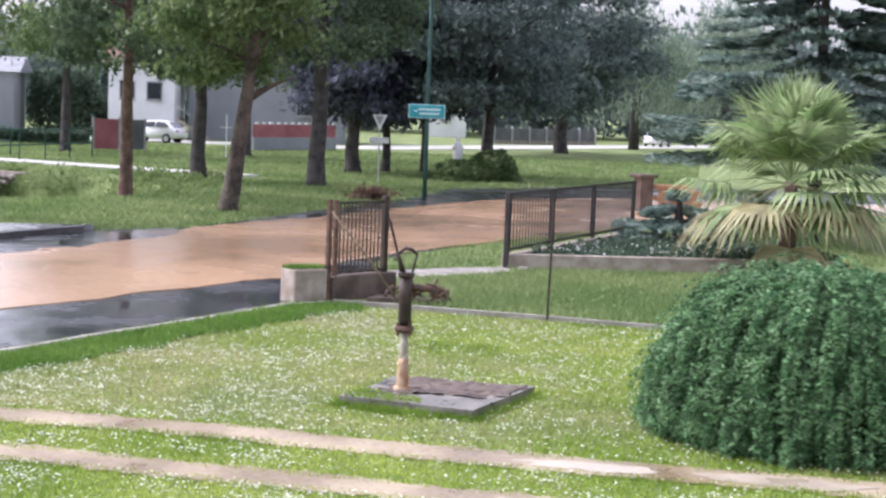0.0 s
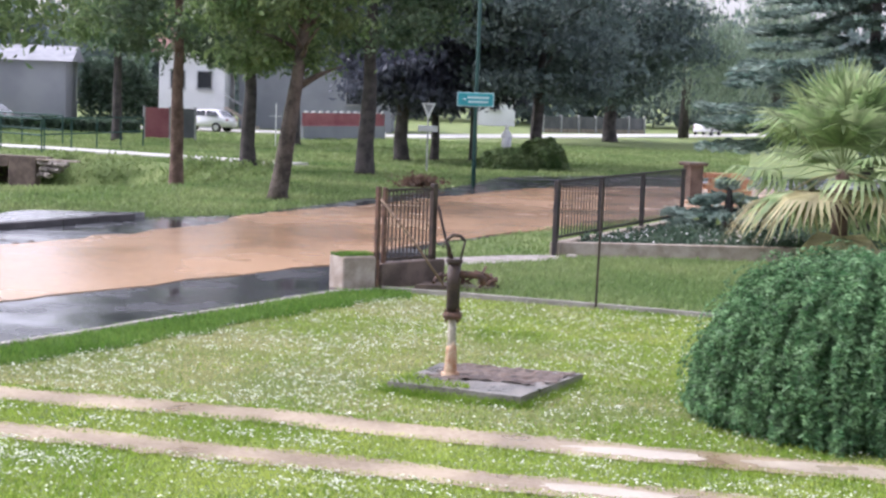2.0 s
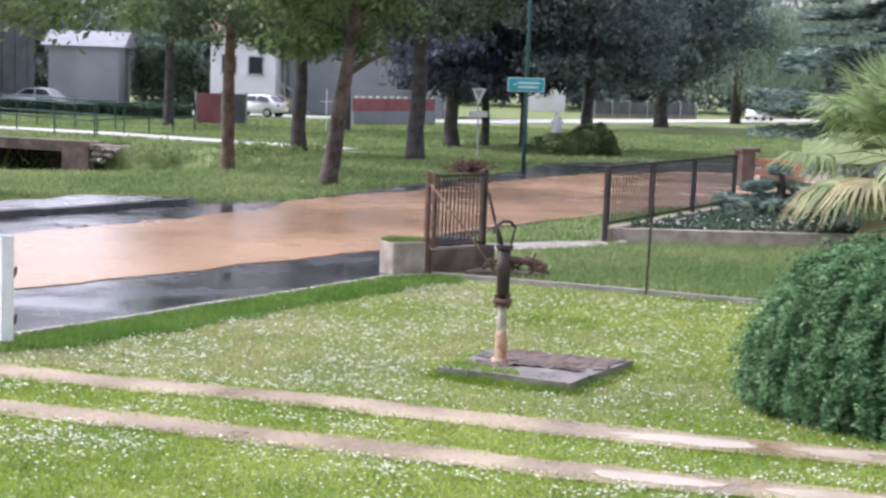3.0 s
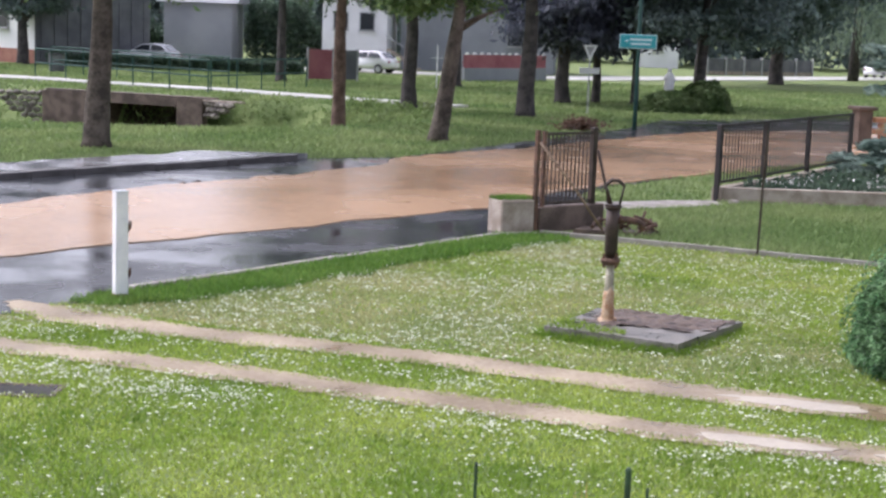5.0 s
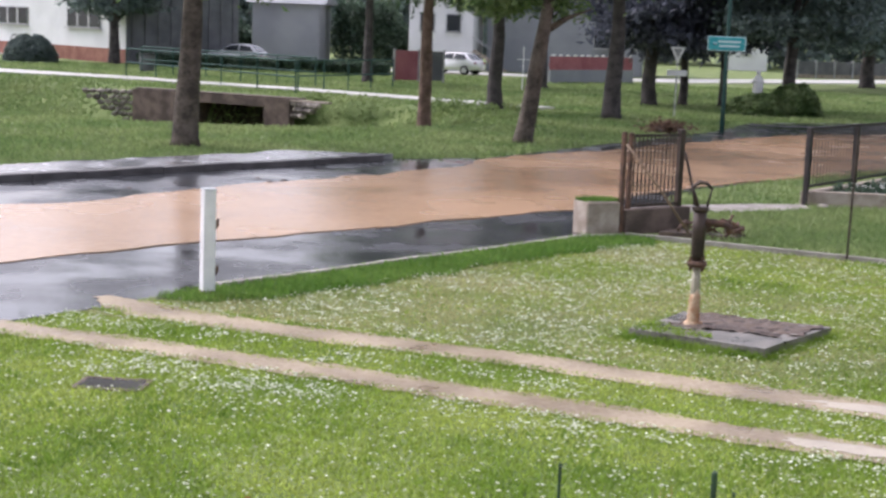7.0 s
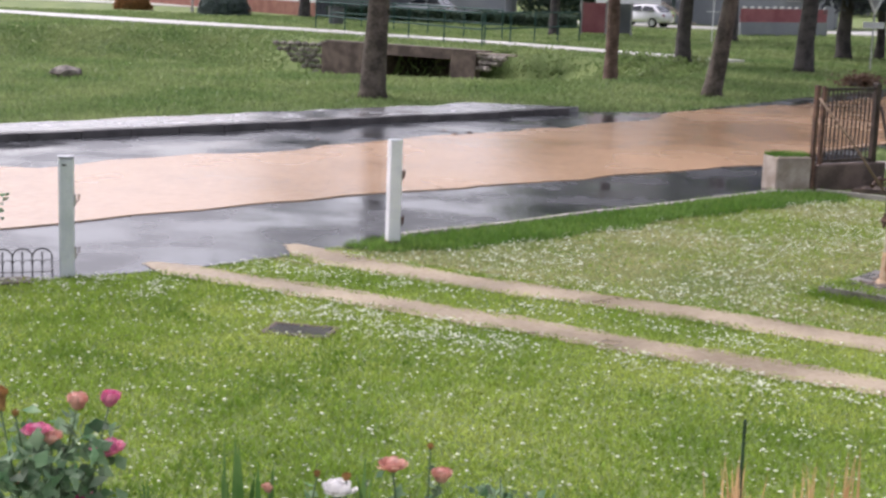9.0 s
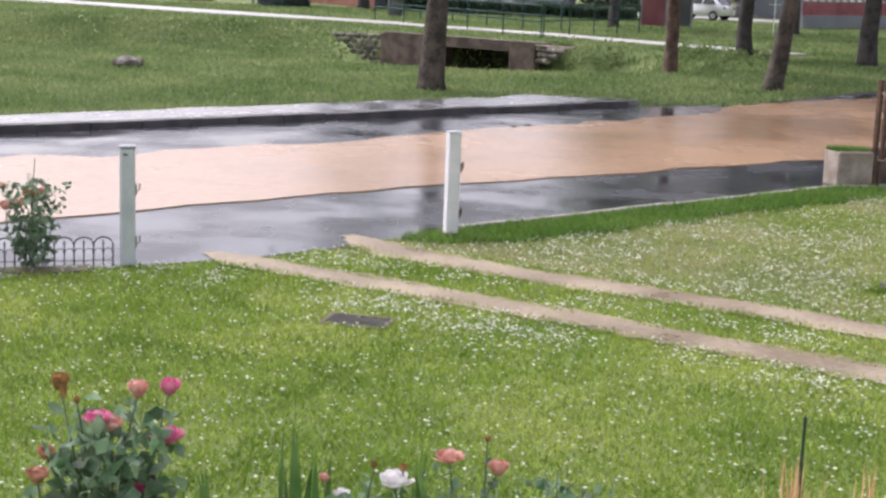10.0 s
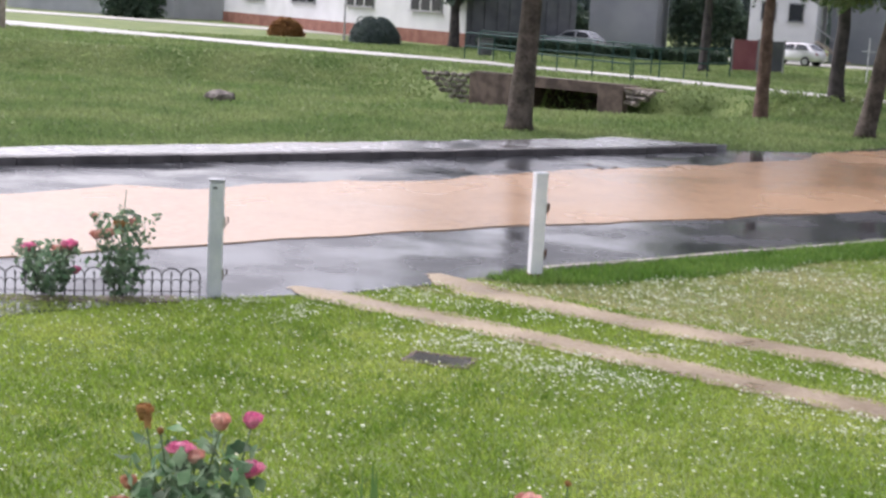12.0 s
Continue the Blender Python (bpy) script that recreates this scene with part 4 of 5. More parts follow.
lp = thing("gate_post", -7.5, 14.1, 0, 28, "pale grey painted gate post with a latch", "post", "driveway gate posts")
part("shaft", box(B(), (0, 0, 0.62), (0.16, 0.16, 1.28), bevel=0.02), "grey_paint", lp)
part("cap", box(B(), (0, 0, 1.268), (0.175, 0.175, 0.02), bevel=0.004), "tin", lp)
for z in (0.26, 0.82):
    p_ = part("latch_plate", box(B(), (0.088, -0.03, z), (0.02, 0.075, 0.12), bevel=0.004), "edging", lp)
    part("latch_hook", tube(B(), [(0.1, -0.03, z - 0.03), (0.125, -0.03, z), (0.125, -0.03, z + 0.06)], 0.009, 6), "rust", p_)
part("slot", box(B(), (-0.02, -0.0815, 1.19), (0.045, 0.004, 0.018)), "black", lp)

# ---- low wire hoop edging ----
A0, A1 = Vector((-7.62, 14.0, 0)), Vector((-9.6, 12.75, 0))
hoop_run = (A1 - A0).length
wire = thing("hoop_fence", A0.x, A0.y, 0, math.degrees(math.atan2(A1.y - A0.y, A1.x - A0.x)), "low black wire border fence with hoops", "border fence")


def arc(cx, cz, rx, rz, n=10):
    return [(cx - rx * math.cos(math.pi * k / n), 0, cz + rz * math.sin(math.pi * k / n)) for k in range(n + 1)]


hoop_mesh = post_mesh = curl_mesh = None
n_h = int(hoop_run / 0.2)
for k in range(n_h):
    ob = part("hoop", hoop_mesh or tube(B(), [(0, 0, -0.03), *arc(0.1, 0.22, 0.1, 0.09), (0.2, 0, -0.03)], 0.009, 6), "black", wire)
    hoop_mesh = ob.data
    ob.location.x = k * 0.2
    ob = part("stem", post_mesh or tube(tube(B(), [(0.1, 0, -0.03), (0.1, 0, 0.22)], 0.008, 6), [(0.1, 0, 0.22), (0.1, 0, 0.245), (0.1, 0, 0.28)], [0.006, 0.014, 0.003], 6), "black", wire)
    post_mesh = ob.data
    ob.location.x = k * 0.2
    ob = part("scroll", curl_mesh or tube(tube(B(), arc(0.05, 0.14, 0.045, 0.05, 8), 0.005, 5), arc(0.15, 0.14, 0.045, 0.05, 8), 0.005, 5), "black", wire)
    curl_mesh = ob.data
    ob.location.x = k * 0.2
part("rail", tube(B(), [(0, 0, 0.06), (hoop_run, 0, 0.06)], 0.005, 5), "black", wire)
tagged(part("bed_soil", ribbon(B(), wavy([(-7.7, 13.75), (-9.9, 12.35)], 0.15, 0.08, 3), 0.3, 0.02, 0.1, 2, thick=0.04), "soil"), "strip of dark soil along the wire border", "soil", kind="structure")


# ---- roses ----
def bloom(at, r, kind, parent, seed, shape=1.0):
    rng = np.random.RandomState(seed)
    bm = B()
    for ring, (cnt, tilt, sc) in enumerate(((4, 0.15, 0.7), (6, 0.5, 0.85), (8, 0.9, 1.0), (8, 1.25, 1.0))):
        for k in range(cnt):
            a = 2 * math.pi * (k + 0.5 * (ring % 2)) / cnt + 0.3 * rng.rand()
            tl = tilt * shape * 0.72 + 0.12 * rng.randn()
            o = Vector((math.cos(a), math.sin(a), 0))
            d = (o * math.sin(tl) + Vector((0, 0, 1)) * math.cos(tl))
            s = Vector((-math.sin(a), math.cos(a), 0))
            w = r * 0.45 * sc
            b0 = at + o * r * 0.12 + Vector((0, 0, -r * 0.45))
            m0 = b0 + d * r * 0.6 * sc + o * r * 0.3
            t0 = b0 + d * r * 1.15 * sc + o * r * 0.12 * (2 * tl - 0.6)
            vs = [bm.verts.new(p) for p in (b0, m0 - s * w, m0 + s * w, t0 - s * w * 0.8, t0 + s * w * 0.8, t0 + d * r * 0.1)]
            bm.faces.new((vs[0], vs[1], vs[2]))
            bm.faces.new((vs[1], vs[3], vs[4], vs[2]))
            bm.faces.new((vs[3], vs[5], vs[4]))
    bmesh.ops.scale(bm, vec=(1.2, 1.2, 1.2), space=Matrix.Translation(-at), verts=bm.verts)
    bmesh.ops.create_icosphere(bm, subdivisions=2, radius=1, matrix=Matrix.Translation(at) @ Matrix.Diagonal((r * 0.8, r * 0.8, r * 0.85, 1)))
    if kind == "petal_brown" and r > 0.03:
        for k in range(16):
            a = rng.rand() * 6.283
            o = Vector((math.cos(a), math.sin(a), 0))
            p = at + o * r * (0.5 + 0.5 * rng.rand()) + Vector((0, 0, r * (0.9 * rng.rand() - 0.3)))
            q = p + o * r * 0.45 * rng.randn() + Vector((0, 0, -r * (0.7 + 0.8 * rng.rand())))
            w = Vector((-o.y, o.x, 0.3 * rng.randn())) * r * 0.28
            bm.faces.new([bm.verts.new(c) for c in (p - w, p + w, q + w * 0.5, q - w * 0.7)])
    return part("bloom", bm, kind, parent)


def rose(x, y, name, label, heads, leaves, seed, spread_r=0.3, top=0.8, leaf_size=0.075, group="roses"):
    """A rose bush: curved stems to each bloom, and leaflets round them."""
    rng = np.random.RandomState(seed)
    t = thing(name, x, y, 0, 0, label, "rose bush", group)
    pts, dirs = [], []
    lines = [(Vector(p), r, k, s) for p, r, k, s in heads]
    for i, (p, r, k, s) in enumerate(lines):
        p = p - Vector((x, y, 0))
        b0 = Vector((0.25 * p.x + 0.04 * rng.randn(), 0.25 * p.y + 0.04 * rng.randn(), -0.02))
        mid = b0.lerp(p, 0.55) + Vector((0.05 * rng.randn(), 0.05 * rng.randn(), 0.03))
        part("stem", tube(B(), [b0, mid, p - Vector((0, 0, r * 0.4))], [0.009, 0.007, 0.005], 6), "stem", t, smooth=True)
        if k:
            bloom(p, r, k, t, seed * 50 + i, s)
        for q in range(5):
            c = b0.lerp(mid, 0.4 + 0.6 * rng.rand()) if q < 3 else mid.lerp(p, 0.7 * rng.rand())
            for e in range(5):
                pts.append(c + Vector(rng.normal(size=3)) * 0.06)
                dirs.append(rng.normal(size=3) + [0, 0, -0.4])
    for k in range(leaves):
        a, rr, h = rng.rand() * 6.283, spread_r * rng.rand() ** 0.5, rng.rand() ** 0.8 * top
        pts.append(Vector((rr * math.cos(a) * (0.6 + 0.6 * h / top), rr * math.sin(a) * (0.6 + 0.6 * h / top), 0.05 + h)))
        dirs.append(rng.normal(size=3) + [0, 0, -0.3])
    part("leaves", shards(np.array([tuple(p) for p in pts]), leaf_size * (0.7 + 0.7 * rng.rand(len(pts))), dirs, 0.62, "leaves"), "rose_leaf", t)
    return t


rose(-3.62, 6.56, "rose_bush", "rose bush with pink, peach and withered brown blooms", [
    ((-3.82, 6.46, 1.15), 0.048, "petal_brown", 0.45), ((-3.48, 6.64, 1.10), 0.052, "petal_peach", 0.5), ((-3.34, 6.71, 1.11), 0.050, "petal_pink", 0.5),
    ((-3.66, 6.55, 0.95), 0.052, "petal_pink", 0.9), ((-3.59, 6.57, 0.92), 0.045, "petal_peach", 0.8), ((-3.35, 6.71, 0.85), 0.058, "petal_pink", 1.1),
    ((-3.92, 6.40, 0.66), 0.05, "petal_faded", 0.8), ((-3.88, 6.42, 0.78), 0.042, "petal_faded", 0.7), ((-3.76, 6.5, 0.70), 0.04, "petal_peach", 0.7), ((-3.44, 6.66, 0.57), 0.05, "petal_pink", 0.9),
    ((-3.75, 6.5, 1.05), 0.02, "petal_brown", 0.4)], 420, 21, 0.3, 0.92, 0.10)
rose(-2.28, 7.15, "rose_bush", "rose bush with a white bloom", [
    ((-2.26, 7.15, 0.61), 0.062, "petal_white", 1.1), ((-2.36, 7.1, 0.70), 0.02, "petal_brown", 0.4), ((-2.22, 7.16, 0.68), 0.025, "petal_brown", 0.5), ((-2.52, 7.05, 0.53), 0.035, "petal_white", 0.7),
    ((-2.6, 7.02, 0.62), 0.03, "petal_peach", 0.5)], 110, 22, 0.25, 0.52)
rose(-1.86, 7.25, "rose_bush", "rose bush with two peach blooms on tall stems", [
    ((-1.99, 7.23, 0.75), 0.05, "petal_peach", 1.2), ((-1.74, 7.29, 0.70), 0.048, "petal_peach", 0.7), ((-1.80, 7.27, 0.86), 0.018, "petal_brown", 0.4)], 90, 23, 0.25, 0.5)
rose(-1.40, 7.36, "rose_bush", "leafy green rose bush without blooms", [((-1.44, 7.36, 0.72), 0.02, None, 1), ((-1.3, 7.38, 0.62), 0.02, None, 1)], 110, 24, 0.22, 0.62)
rose(-8.27, 13.55, "rose_bush", "tall rose bush with salmon blooms by the wire border", [
    ((-8.27, 13.56, 1.15), 0.02, None, 1), ((-8.3, 13.5, 0.78), 0.07, "petal_brown", 0.8), ((-8.42, 13.45, 0.68), 0.07, "petal_peach", 0.9), ((-8.52, 13.4, 0.66), 0.06, "petal_peach", 0.8),
    ((-8.55, 13.4, 0.85), 0.04, "petal_peach", 0.5), ((-8.2, 13.6, 0.8), 0.05, "petal_peach", 0.7)], 420, 25, 0.3, 0.85, 0.08)
rose(-8.95, 13.12, "rose_bush", "low rose bush with pale pink blooms by the wire border", [
    ((-8.75, 13.25, 0.55), 0.07, "petal_pink", 0.9), ((-8.85, 13.2, 0.5), 0.06, "petal_peach", 0.9), ((-8.7, 13.3, 0.28), 0.05, "petal_pink", 0.8), ((-9.1, 13.05, 0.52), 0.06, "petal_pink", 0.8)], 420, 26, 0.32, 0.5, 0.08)


# ---- iris leaves, stakes, straw ----
def tuft(x, y, name, label, cat, n, h, w, material, spread_r, seed, lean=0.2):
    rng = np.random.RandomState(seed)
    t = thing(name, x, y, 0, 0, label, cat)
    for k in range(n):
        a = rng.rand() * 6.283
        b0 = Vector((spread_r * rng.randn(), spread_r * rng.randn(), -0.01))
        hh = h * (0.75 + 0.3 * rng.rand())
        tip = b0 + Vector((lean * hh * rng.randn(), lean * hh * rng.randn(), hh))
        s = Vector((math.cos(a), math.sin(a), 0)) * w
        bm = B()
        rows = []
        for q in range(5):
            f = q / 4
            c = b0.lerp(tip, f) + Vector((0, 0, 0.1 * hh * math.sin(math.pi * f)))
            ww = s * (0.7 + 0.6 * f if f < 0.5 else max(0.05, 2.0 * (1 - f)))
            rows.append((bm.verts.new(c - ww), bm.verts.new(c + ww)))
        for (p, q), (r, u) in zip(rows, rows[1:]):
            bm.faces.new((p, q, u, r))
        part("leaf", bm, material, t)


tuft(-2.72, 6.98, "iris_plant", "clump of upright green sword-shaped iris leaves", "iris", 9, 0.92, 0.026, "iris", 0.06, 1, 0.05)
tuft(-2.08, 7.2, "iris_plant", "clump of green sword-shaped iris leaves", "iris", 6, 0.8, 0.026, "iris", 0.05, 2, 0.06)
tuft(-3.12, 6.8, "iris_plant", "small clump of green iris leaves", "iris", 6, 0.74, 0.02, "iris", 0.05, 3, 0.1)
tuft(-0.24, 7.5, "straw_tuft", "dry orange ornamental grass tuft", "grass tuft", 30, 0.9, 0.011, "straw", 0.05, 4, 0.06)
tuft(0.03, 7.5, "straw_tuft", "dry orange ornamental grass tuft", "grass tuft", 14, 0.88, 0.011, "straw", 0.03, 5, 0.06)
tuft(0.27, 7.5, "straw_tuft", "dry orange ornamental grass tuft", "grass tuft", 30, 0.96, 0.011, "straw", 0.06, 6, 0.06)
for x, y, h, r in ((-0.222, 7.5, 1.1, 0.009), (0.56, 7.48, 1.12, 0.016), (0.66, 7.47, 1.02, 0.008), (0.85, 7.45, 0.96, 0.007)):
    s_ = thing("garden_stake", x, y, 0, 0, "thin dark green garden stake", "stake", "garden stakes")
    part("rod", tube(B(), [(0, 0, -0.05), (0.005, 0, h)], r, 8), "stake", s_)
    part("tip", tube(B(), [(0.005, 0, h), (0.005, 0, h + 0.012)], [r, r * 0.5], 8), "stake", s_)

# ---- drain grating ----
dg = thing("drain_grating", -4.42, 12.72, -0.022, 2, "rusty iron drain grating sunk in the lawn", "drain")
for sx, sy, w, d in ((0, -0.2, 0.64, 0.05), (0, 0.2, 0.64, 0.05), (-0.3, 0, 0.05, 0.36), (0.3, 0, 0.05, 0.36)):
    part("frame", box(B(), (sx, sy, 0.015), (w, d, 0.05), bevel=0.005), "soil", dg)
bar_mesh = None
for k in range(13):
    ob = part("slat", bar_mesh or box(B(), (0, 0, 0.02), (0.018, 0.37, 0.03)), "kerb", dg)
    bar_mesh = ob.data
    ob.location.x = -0.264 + k * 0.044
    ob.rotation_euler.z = -0.12
part("pit", box(B(), (0, 0, 0.002), (0.58, 0.36, 0.006)), "soil", dg)

# ---- road signs ----
sp = thing("direction_sign", 3.4, 53.1, 0, 0, "teal direction sign on a tall green lamp pole", "road sign")
part("pole", tube(B(), [(0, 0, -0.1), (0, 0, 1.0), (0, 0, 9)], [0.085, 0.075, 0.06], 12), "green_metal", sp, smooth=True)
board = part("board", box(B(), (-0.03, -0.1, 3.1), (1.24, 0.03, 0.44), bevel=0.012), "teal", sp, "teal sheet metal board")
part("border", box(B(), (-0.03, -0.088, 3.1), (1.30, 0.012, 0.50), bevel=0.004), "letters", board)
for z, w in ((3.17, 0.78), (3.02, 0.7)):
    part("text_bar", box(B(), (0.06, -0.118, z), (w, 0.006, 0.07)), "letters", board)
part("arrow", tube(B(), [(-0.52, -0.118, 3.1), (-0.38, -0.118, 3.1)], [0.0, 0.08], 3), "letters", board)
ys_ = thing("yield_sign", 2.0, 61.5, 0, 0, "triangular give-way sign on a thin grey pole", "road sign")
part("pole", tube(B(), [(0, 0, -0.1), (0, 0, 2.95)], 0.035, 8), "tin", ys_)
bm = B()
box(bm, (0, -0.05, 1.82), (0.8, 0.02, 0.24), bevel=0.004)
part("name_board", bm, "white", ys_)
bm = B()
vs = [bm.verts.new((x, -0.06, z)) for x, z in ((-0.3, 2.86), (0.3, 2.86), (0, 2.2))]
bmesh.ops.extrude_face_region(bm, geom=[bm.faces.new(vs)])
for v in list(bm.verts)[3:]:
    v.co.y += 0.02
tri_ob = part("triangle", bm, "white", ys_)
bm = B()
bm.faces.new([bm.verts.new((x, -0.066, z)) for x, z in ((-0.17, 2.79), (0.17, 2.79), (0, 2.42))])
part("centre", bm, "tin", tri_ob)
soil = thing("leaf_heap", 1.45, 51.5, 0, 0, "heap of brown leaves and twigs at the sign's foot", "heap")
bm = B()
bmesh.ops.create_icosphere(bm, subdivisions=3, radius=1, matrix=Matrix.Diagonal((0.55, 0.5, 0.26, 1)))
for v in bm.verts:
    v.co *= 1 + 0.35 * noise.noise(v.co * 4)
part("earth", bm, "soil", soil)
rng = np.random.RandomState(12)
p = rng.normal(size=(900, 3)) * [0.34, 0.3, 0.11] + [0, 0, 0.2]
p = p[p[:, 2] > 0.02]
part("dead_leaves", shards(p, 0.12 + 0.14 * rng.rand(len(p)), rng.normal(size=p.shape) * [1, 1, 0.5], 0.35, "dead_leaves"), "dead_leaf", soil)

# ---- statue on its plinth ----
st = thing("statue_plinth", 5.75, 68.4, 0, 0, "stone plinth hidden by the shrubs", "plinth")
part("plinth", box(B(), (0, 0, 0.4), (0.6, 0.6, 0.9), bevel=0.03), "concrete", st)
bm = B()
tube(bm, [(0, 0, 0.84), (0, 0, 1.0), (0.03, 0, 1.45), (0.02, 0, 1.75), (0, 0, 1.95), (0, 0, 2.05)], [0.24, 0.3, 0.3, 0.27, 0.18, 0.08], 14)
tube(bm, [(0, 0, 2.03), (0, 0, 2.1), (0, 0, 2.24), (0, 0, 2.34)], [0.07, 0.12, 0.12, 0.05], 10)
tube(bm, [(0.2, 0, 1.85), (0.3, -0.1, 1.6), (0.1, -0.26, 1.62)], [0.08, 0.08, 0.06], 8)
tube(bm, [(-0.2, 0, 1.85), (-0.28, -0.1, 1.6), (-0.08, -0.26, 1.66)], [0.08, 0.08, 0.06], 8)
for v in bm.verts:
    v.co += v.co.normalized() * 0.03 * noise.noise(v.co * 6)
tagged(part("statue", bm, "stone", smooth=True), "white stone statue on a plinth", "statue").matrix_basis = pose(5.82, 68.4, 0.22) @ Matrix.Diagonal((0.74, 0.74, 0.74, 1))

# ---- culvert ----
cv = thing("culvert", -17.9, 63.2, 0, -20.7, "concrete culvert with a dark square opening under the footpath", "culvert")
for x0, x1 in ((-3.9, -0.7), (3.1, 4.4)):
    part("wall", box(B(), ((x0 + x1) / 2, 0, -0.95), (x1 - x0, 0.4, 2.0), bevel=0.02), "concrete_dark", cv)
part("lintel", box(B(), (1.2, 0, -0.14), (3.79, 0.38, 0.40), bevel=0.02), "concrete_dark", cv)
part("coping", box(B(), (0.6, 0.05, 0.09), (8.6, 0.5, 0.07), bevel=0.01), "concrete_dark", cv)
tagged(part("bank_cover", box(B(), (1.2, 2.6, -0.03), (6.6, 4.8, 0.09), TUNNEL), "ground"), "grassy earth bank over the culvert", "bank", kind="structure")
part("tunnel_end", box(B(), (1.2, 4.3, -1.2), (4.6, 0.1, 2.2)), "soil", cv)
for sx in (-0.85, 3.25):
    part("tunnel_wall", box(B(), (sx, 2.2, -1.2), (0.2, 4.1, 2.2)), "soil", cv)
part("tunnel_top", box(B(), (1.2, 2.3, -0.25), (4.2, 4.1, 0.2)), "soil", cv)
rng = np.random.RandomState(2)
bm = B()
bmesh.ops.create_icosphere(bm, subdivisions=1, radius=0.5)
for v in bm.verts:
    v.co *= 0.85 + 0.3 * rng.rand()
stone_mesh = None
for row in range(6):
    for k in range(7):
        for left in (True, False):
            u = (k + 0.5 * (row % 2)) / 7
            depth = -0.12 - 0.24 * row
            if left and depth < -1.5 * (1 - u) - 0.1 or not left and (row > 2 or depth < -0.8 * (1 - u) - 0.1):
                continue
            px = -4.1 - 2.2 * u if left else 4.55 + 1.9 * u
            ob = part("stone", stone_mesh or bm, "rubble", cv)
            stone_mesh = ob.data
            ob.matrix_basis = pose(px, -0.05 - 0.9 * u, depth, 10 * rng.randn(), 10 * rng.randn(), 25 * rng.randn()) @ Matrix.Diagonal((0.36 + 0.12 * rng.rand(), 0.4, 0.24 + 0.06 * rng.rand(), 1))
part("tunnel_floor", box(B(), (1.2, 1.8, -2.0), (4.4, 5.2, 0.1)), "soil", cv)
part("slab_cap", box(B(), (5.5, -0.3, 0.02), (1.9, 0.3, 0.07), bevel=0.01), "concrete", cv)


# ---- green railings ----
def railing(a, b, posts, h=1.5):
    a, b = Vector((*a, 0)), Vector((*b, 0))
    ln = (b - a).length
    t = thing("railing", a.x, a.y, 0, math.degrees(math.atan2(b.y - a.y, b.x - a.x)), "dark green tubular steel railing beside the footpath", "railing", "footbridge railings")
    mesh = None
    for k in range(posts):
        ob = part("post", mesh or tube(B(), [(0, 0, -0.2), (0, 0, h)], 0.036, 8), "green_metal", t)
        mesh = ob.data
        ob.location.x = ln * k / (posts - 1)
    for z in (h, h * 0.52):
        part("rail", tube(B(), [(0, 0, z), (ln, 0, z)], 0.036, 8), "green_metal", t)


railing((-26.4, 77.6), (-14.9, 67.2), 6)
railing((-15.0, 68.2), (-12.0, 77.2), 5)
railing((-27.5, 83.5), (-15.5, 74.5), 6)


# ---- houses ----
def house(x, y, rz, w, d, h, wall_m, roof_m, label, wins, plinth=0.0, ridge=3.0, name="house"):
    t = thing(name, x, y, 0, rz, label, "house")
    part("wall", box(B(), (w / 2, d / 2, h / 2), (w, d, h)), wall_m, t)
    if plinth:
        part("plinth", box(B(), (w / 2, d / 2, plinth / 2 - 0.05), (w + 0.12, d + 0.12, plinth + 0.1)), "brick", t, "red brick plinth")
    bm = B()
    e = 0.5
    vs = [bm.verts.new(p) for p in ((-e, -e, h), (w + e, -e, h), (w + e, d + e, h), (-e, d + e, h), (-e, d / 2, h + ridge), (w + e, d / 2, h + ridge))]
    for f in ((0, 1, 5, 4), (2, 3, 4, 5), (0, 4, 3), (1, 2, 5), (3, 2, 1, 0)):
        bm.faces.new([vs[i] for i in f])
    part("roof", bm, roof_m, t)
    for u, z, ww, hh in wins:
        win = part("window", box(B(), (u, -0.02, z), (ww + 0.16, 0.14, hh + 0.16), bevel=0.01), "tin", t)
        part("pane", box(B(), (u, -0.1, z), (ww, 0.03, hh)), "glass", win)
        part("sill", box(B(), (u, -0.15, z - hh / 2 - 0.12), (ww + 0.3, 0.25, 0.06)), "tin", win)
    return t


ang_h = math.degrees(math.atan2(97.6 - 124.7, -33.2 + 66))
long_house = house(-66, 124.7, ang_h, 42.5, 9, 6.2, "render_white", "roof_red", "long white rendered house with a red brick plinth", [(37.1 - 10.1 * k, 2.9, 4.3, 1.15) for k in range(4)], 0.95)
for win in [o for o in long_house.children if o.name.startswith("window")]:
    u = sum(v.co.x for v in win.data.vertices) / len(win.data.vertices)
    for du in (-0.75, 0.75):
        part("mullion", box(B(), (u + du, -0.1, 2.9), (0.12, 0.07, 1.15)), "white", win)
# added dark sheet and battens stand in for shade on the gable end
part("side_cladding", box(B(), (42.58, 4.5, 3.1), (0.1, 9.1, 6.2), bevel=0.01), "dark_panel", long_house, "dark grey sheet added to make the gable end look shaded")
for k in range(9):
    part("cladding_batten", box(B(), (42.66, 0.4 + k * 1.02, 3.1), (0.06, 0.12, 6.2)), "dark_panel", long_house)
house(-28.8, 114, 4, 5.2, 7, 4.6, "panel_grey", "roof", "dark grey flat-fronted garage behind the parked car", [], 0, 1.2)
pale_house = house(-16.6, 114, 0, 4.9, 8, 5.6, "render_white", "roof_red", "pale house with an outside stair behind the gate", [(1.4, 3.6, 1.0, 1.2), (3.4, 3.6, 1.0, 1.2)])
for k in range(9):
    part("stair_step", box(B(), (5.2 + 0.28 * k, -0.6, 1.55 - 0.17 * k), (0.3, 1.1, 0.17), bevel=0.01), "concrete", pale_house)
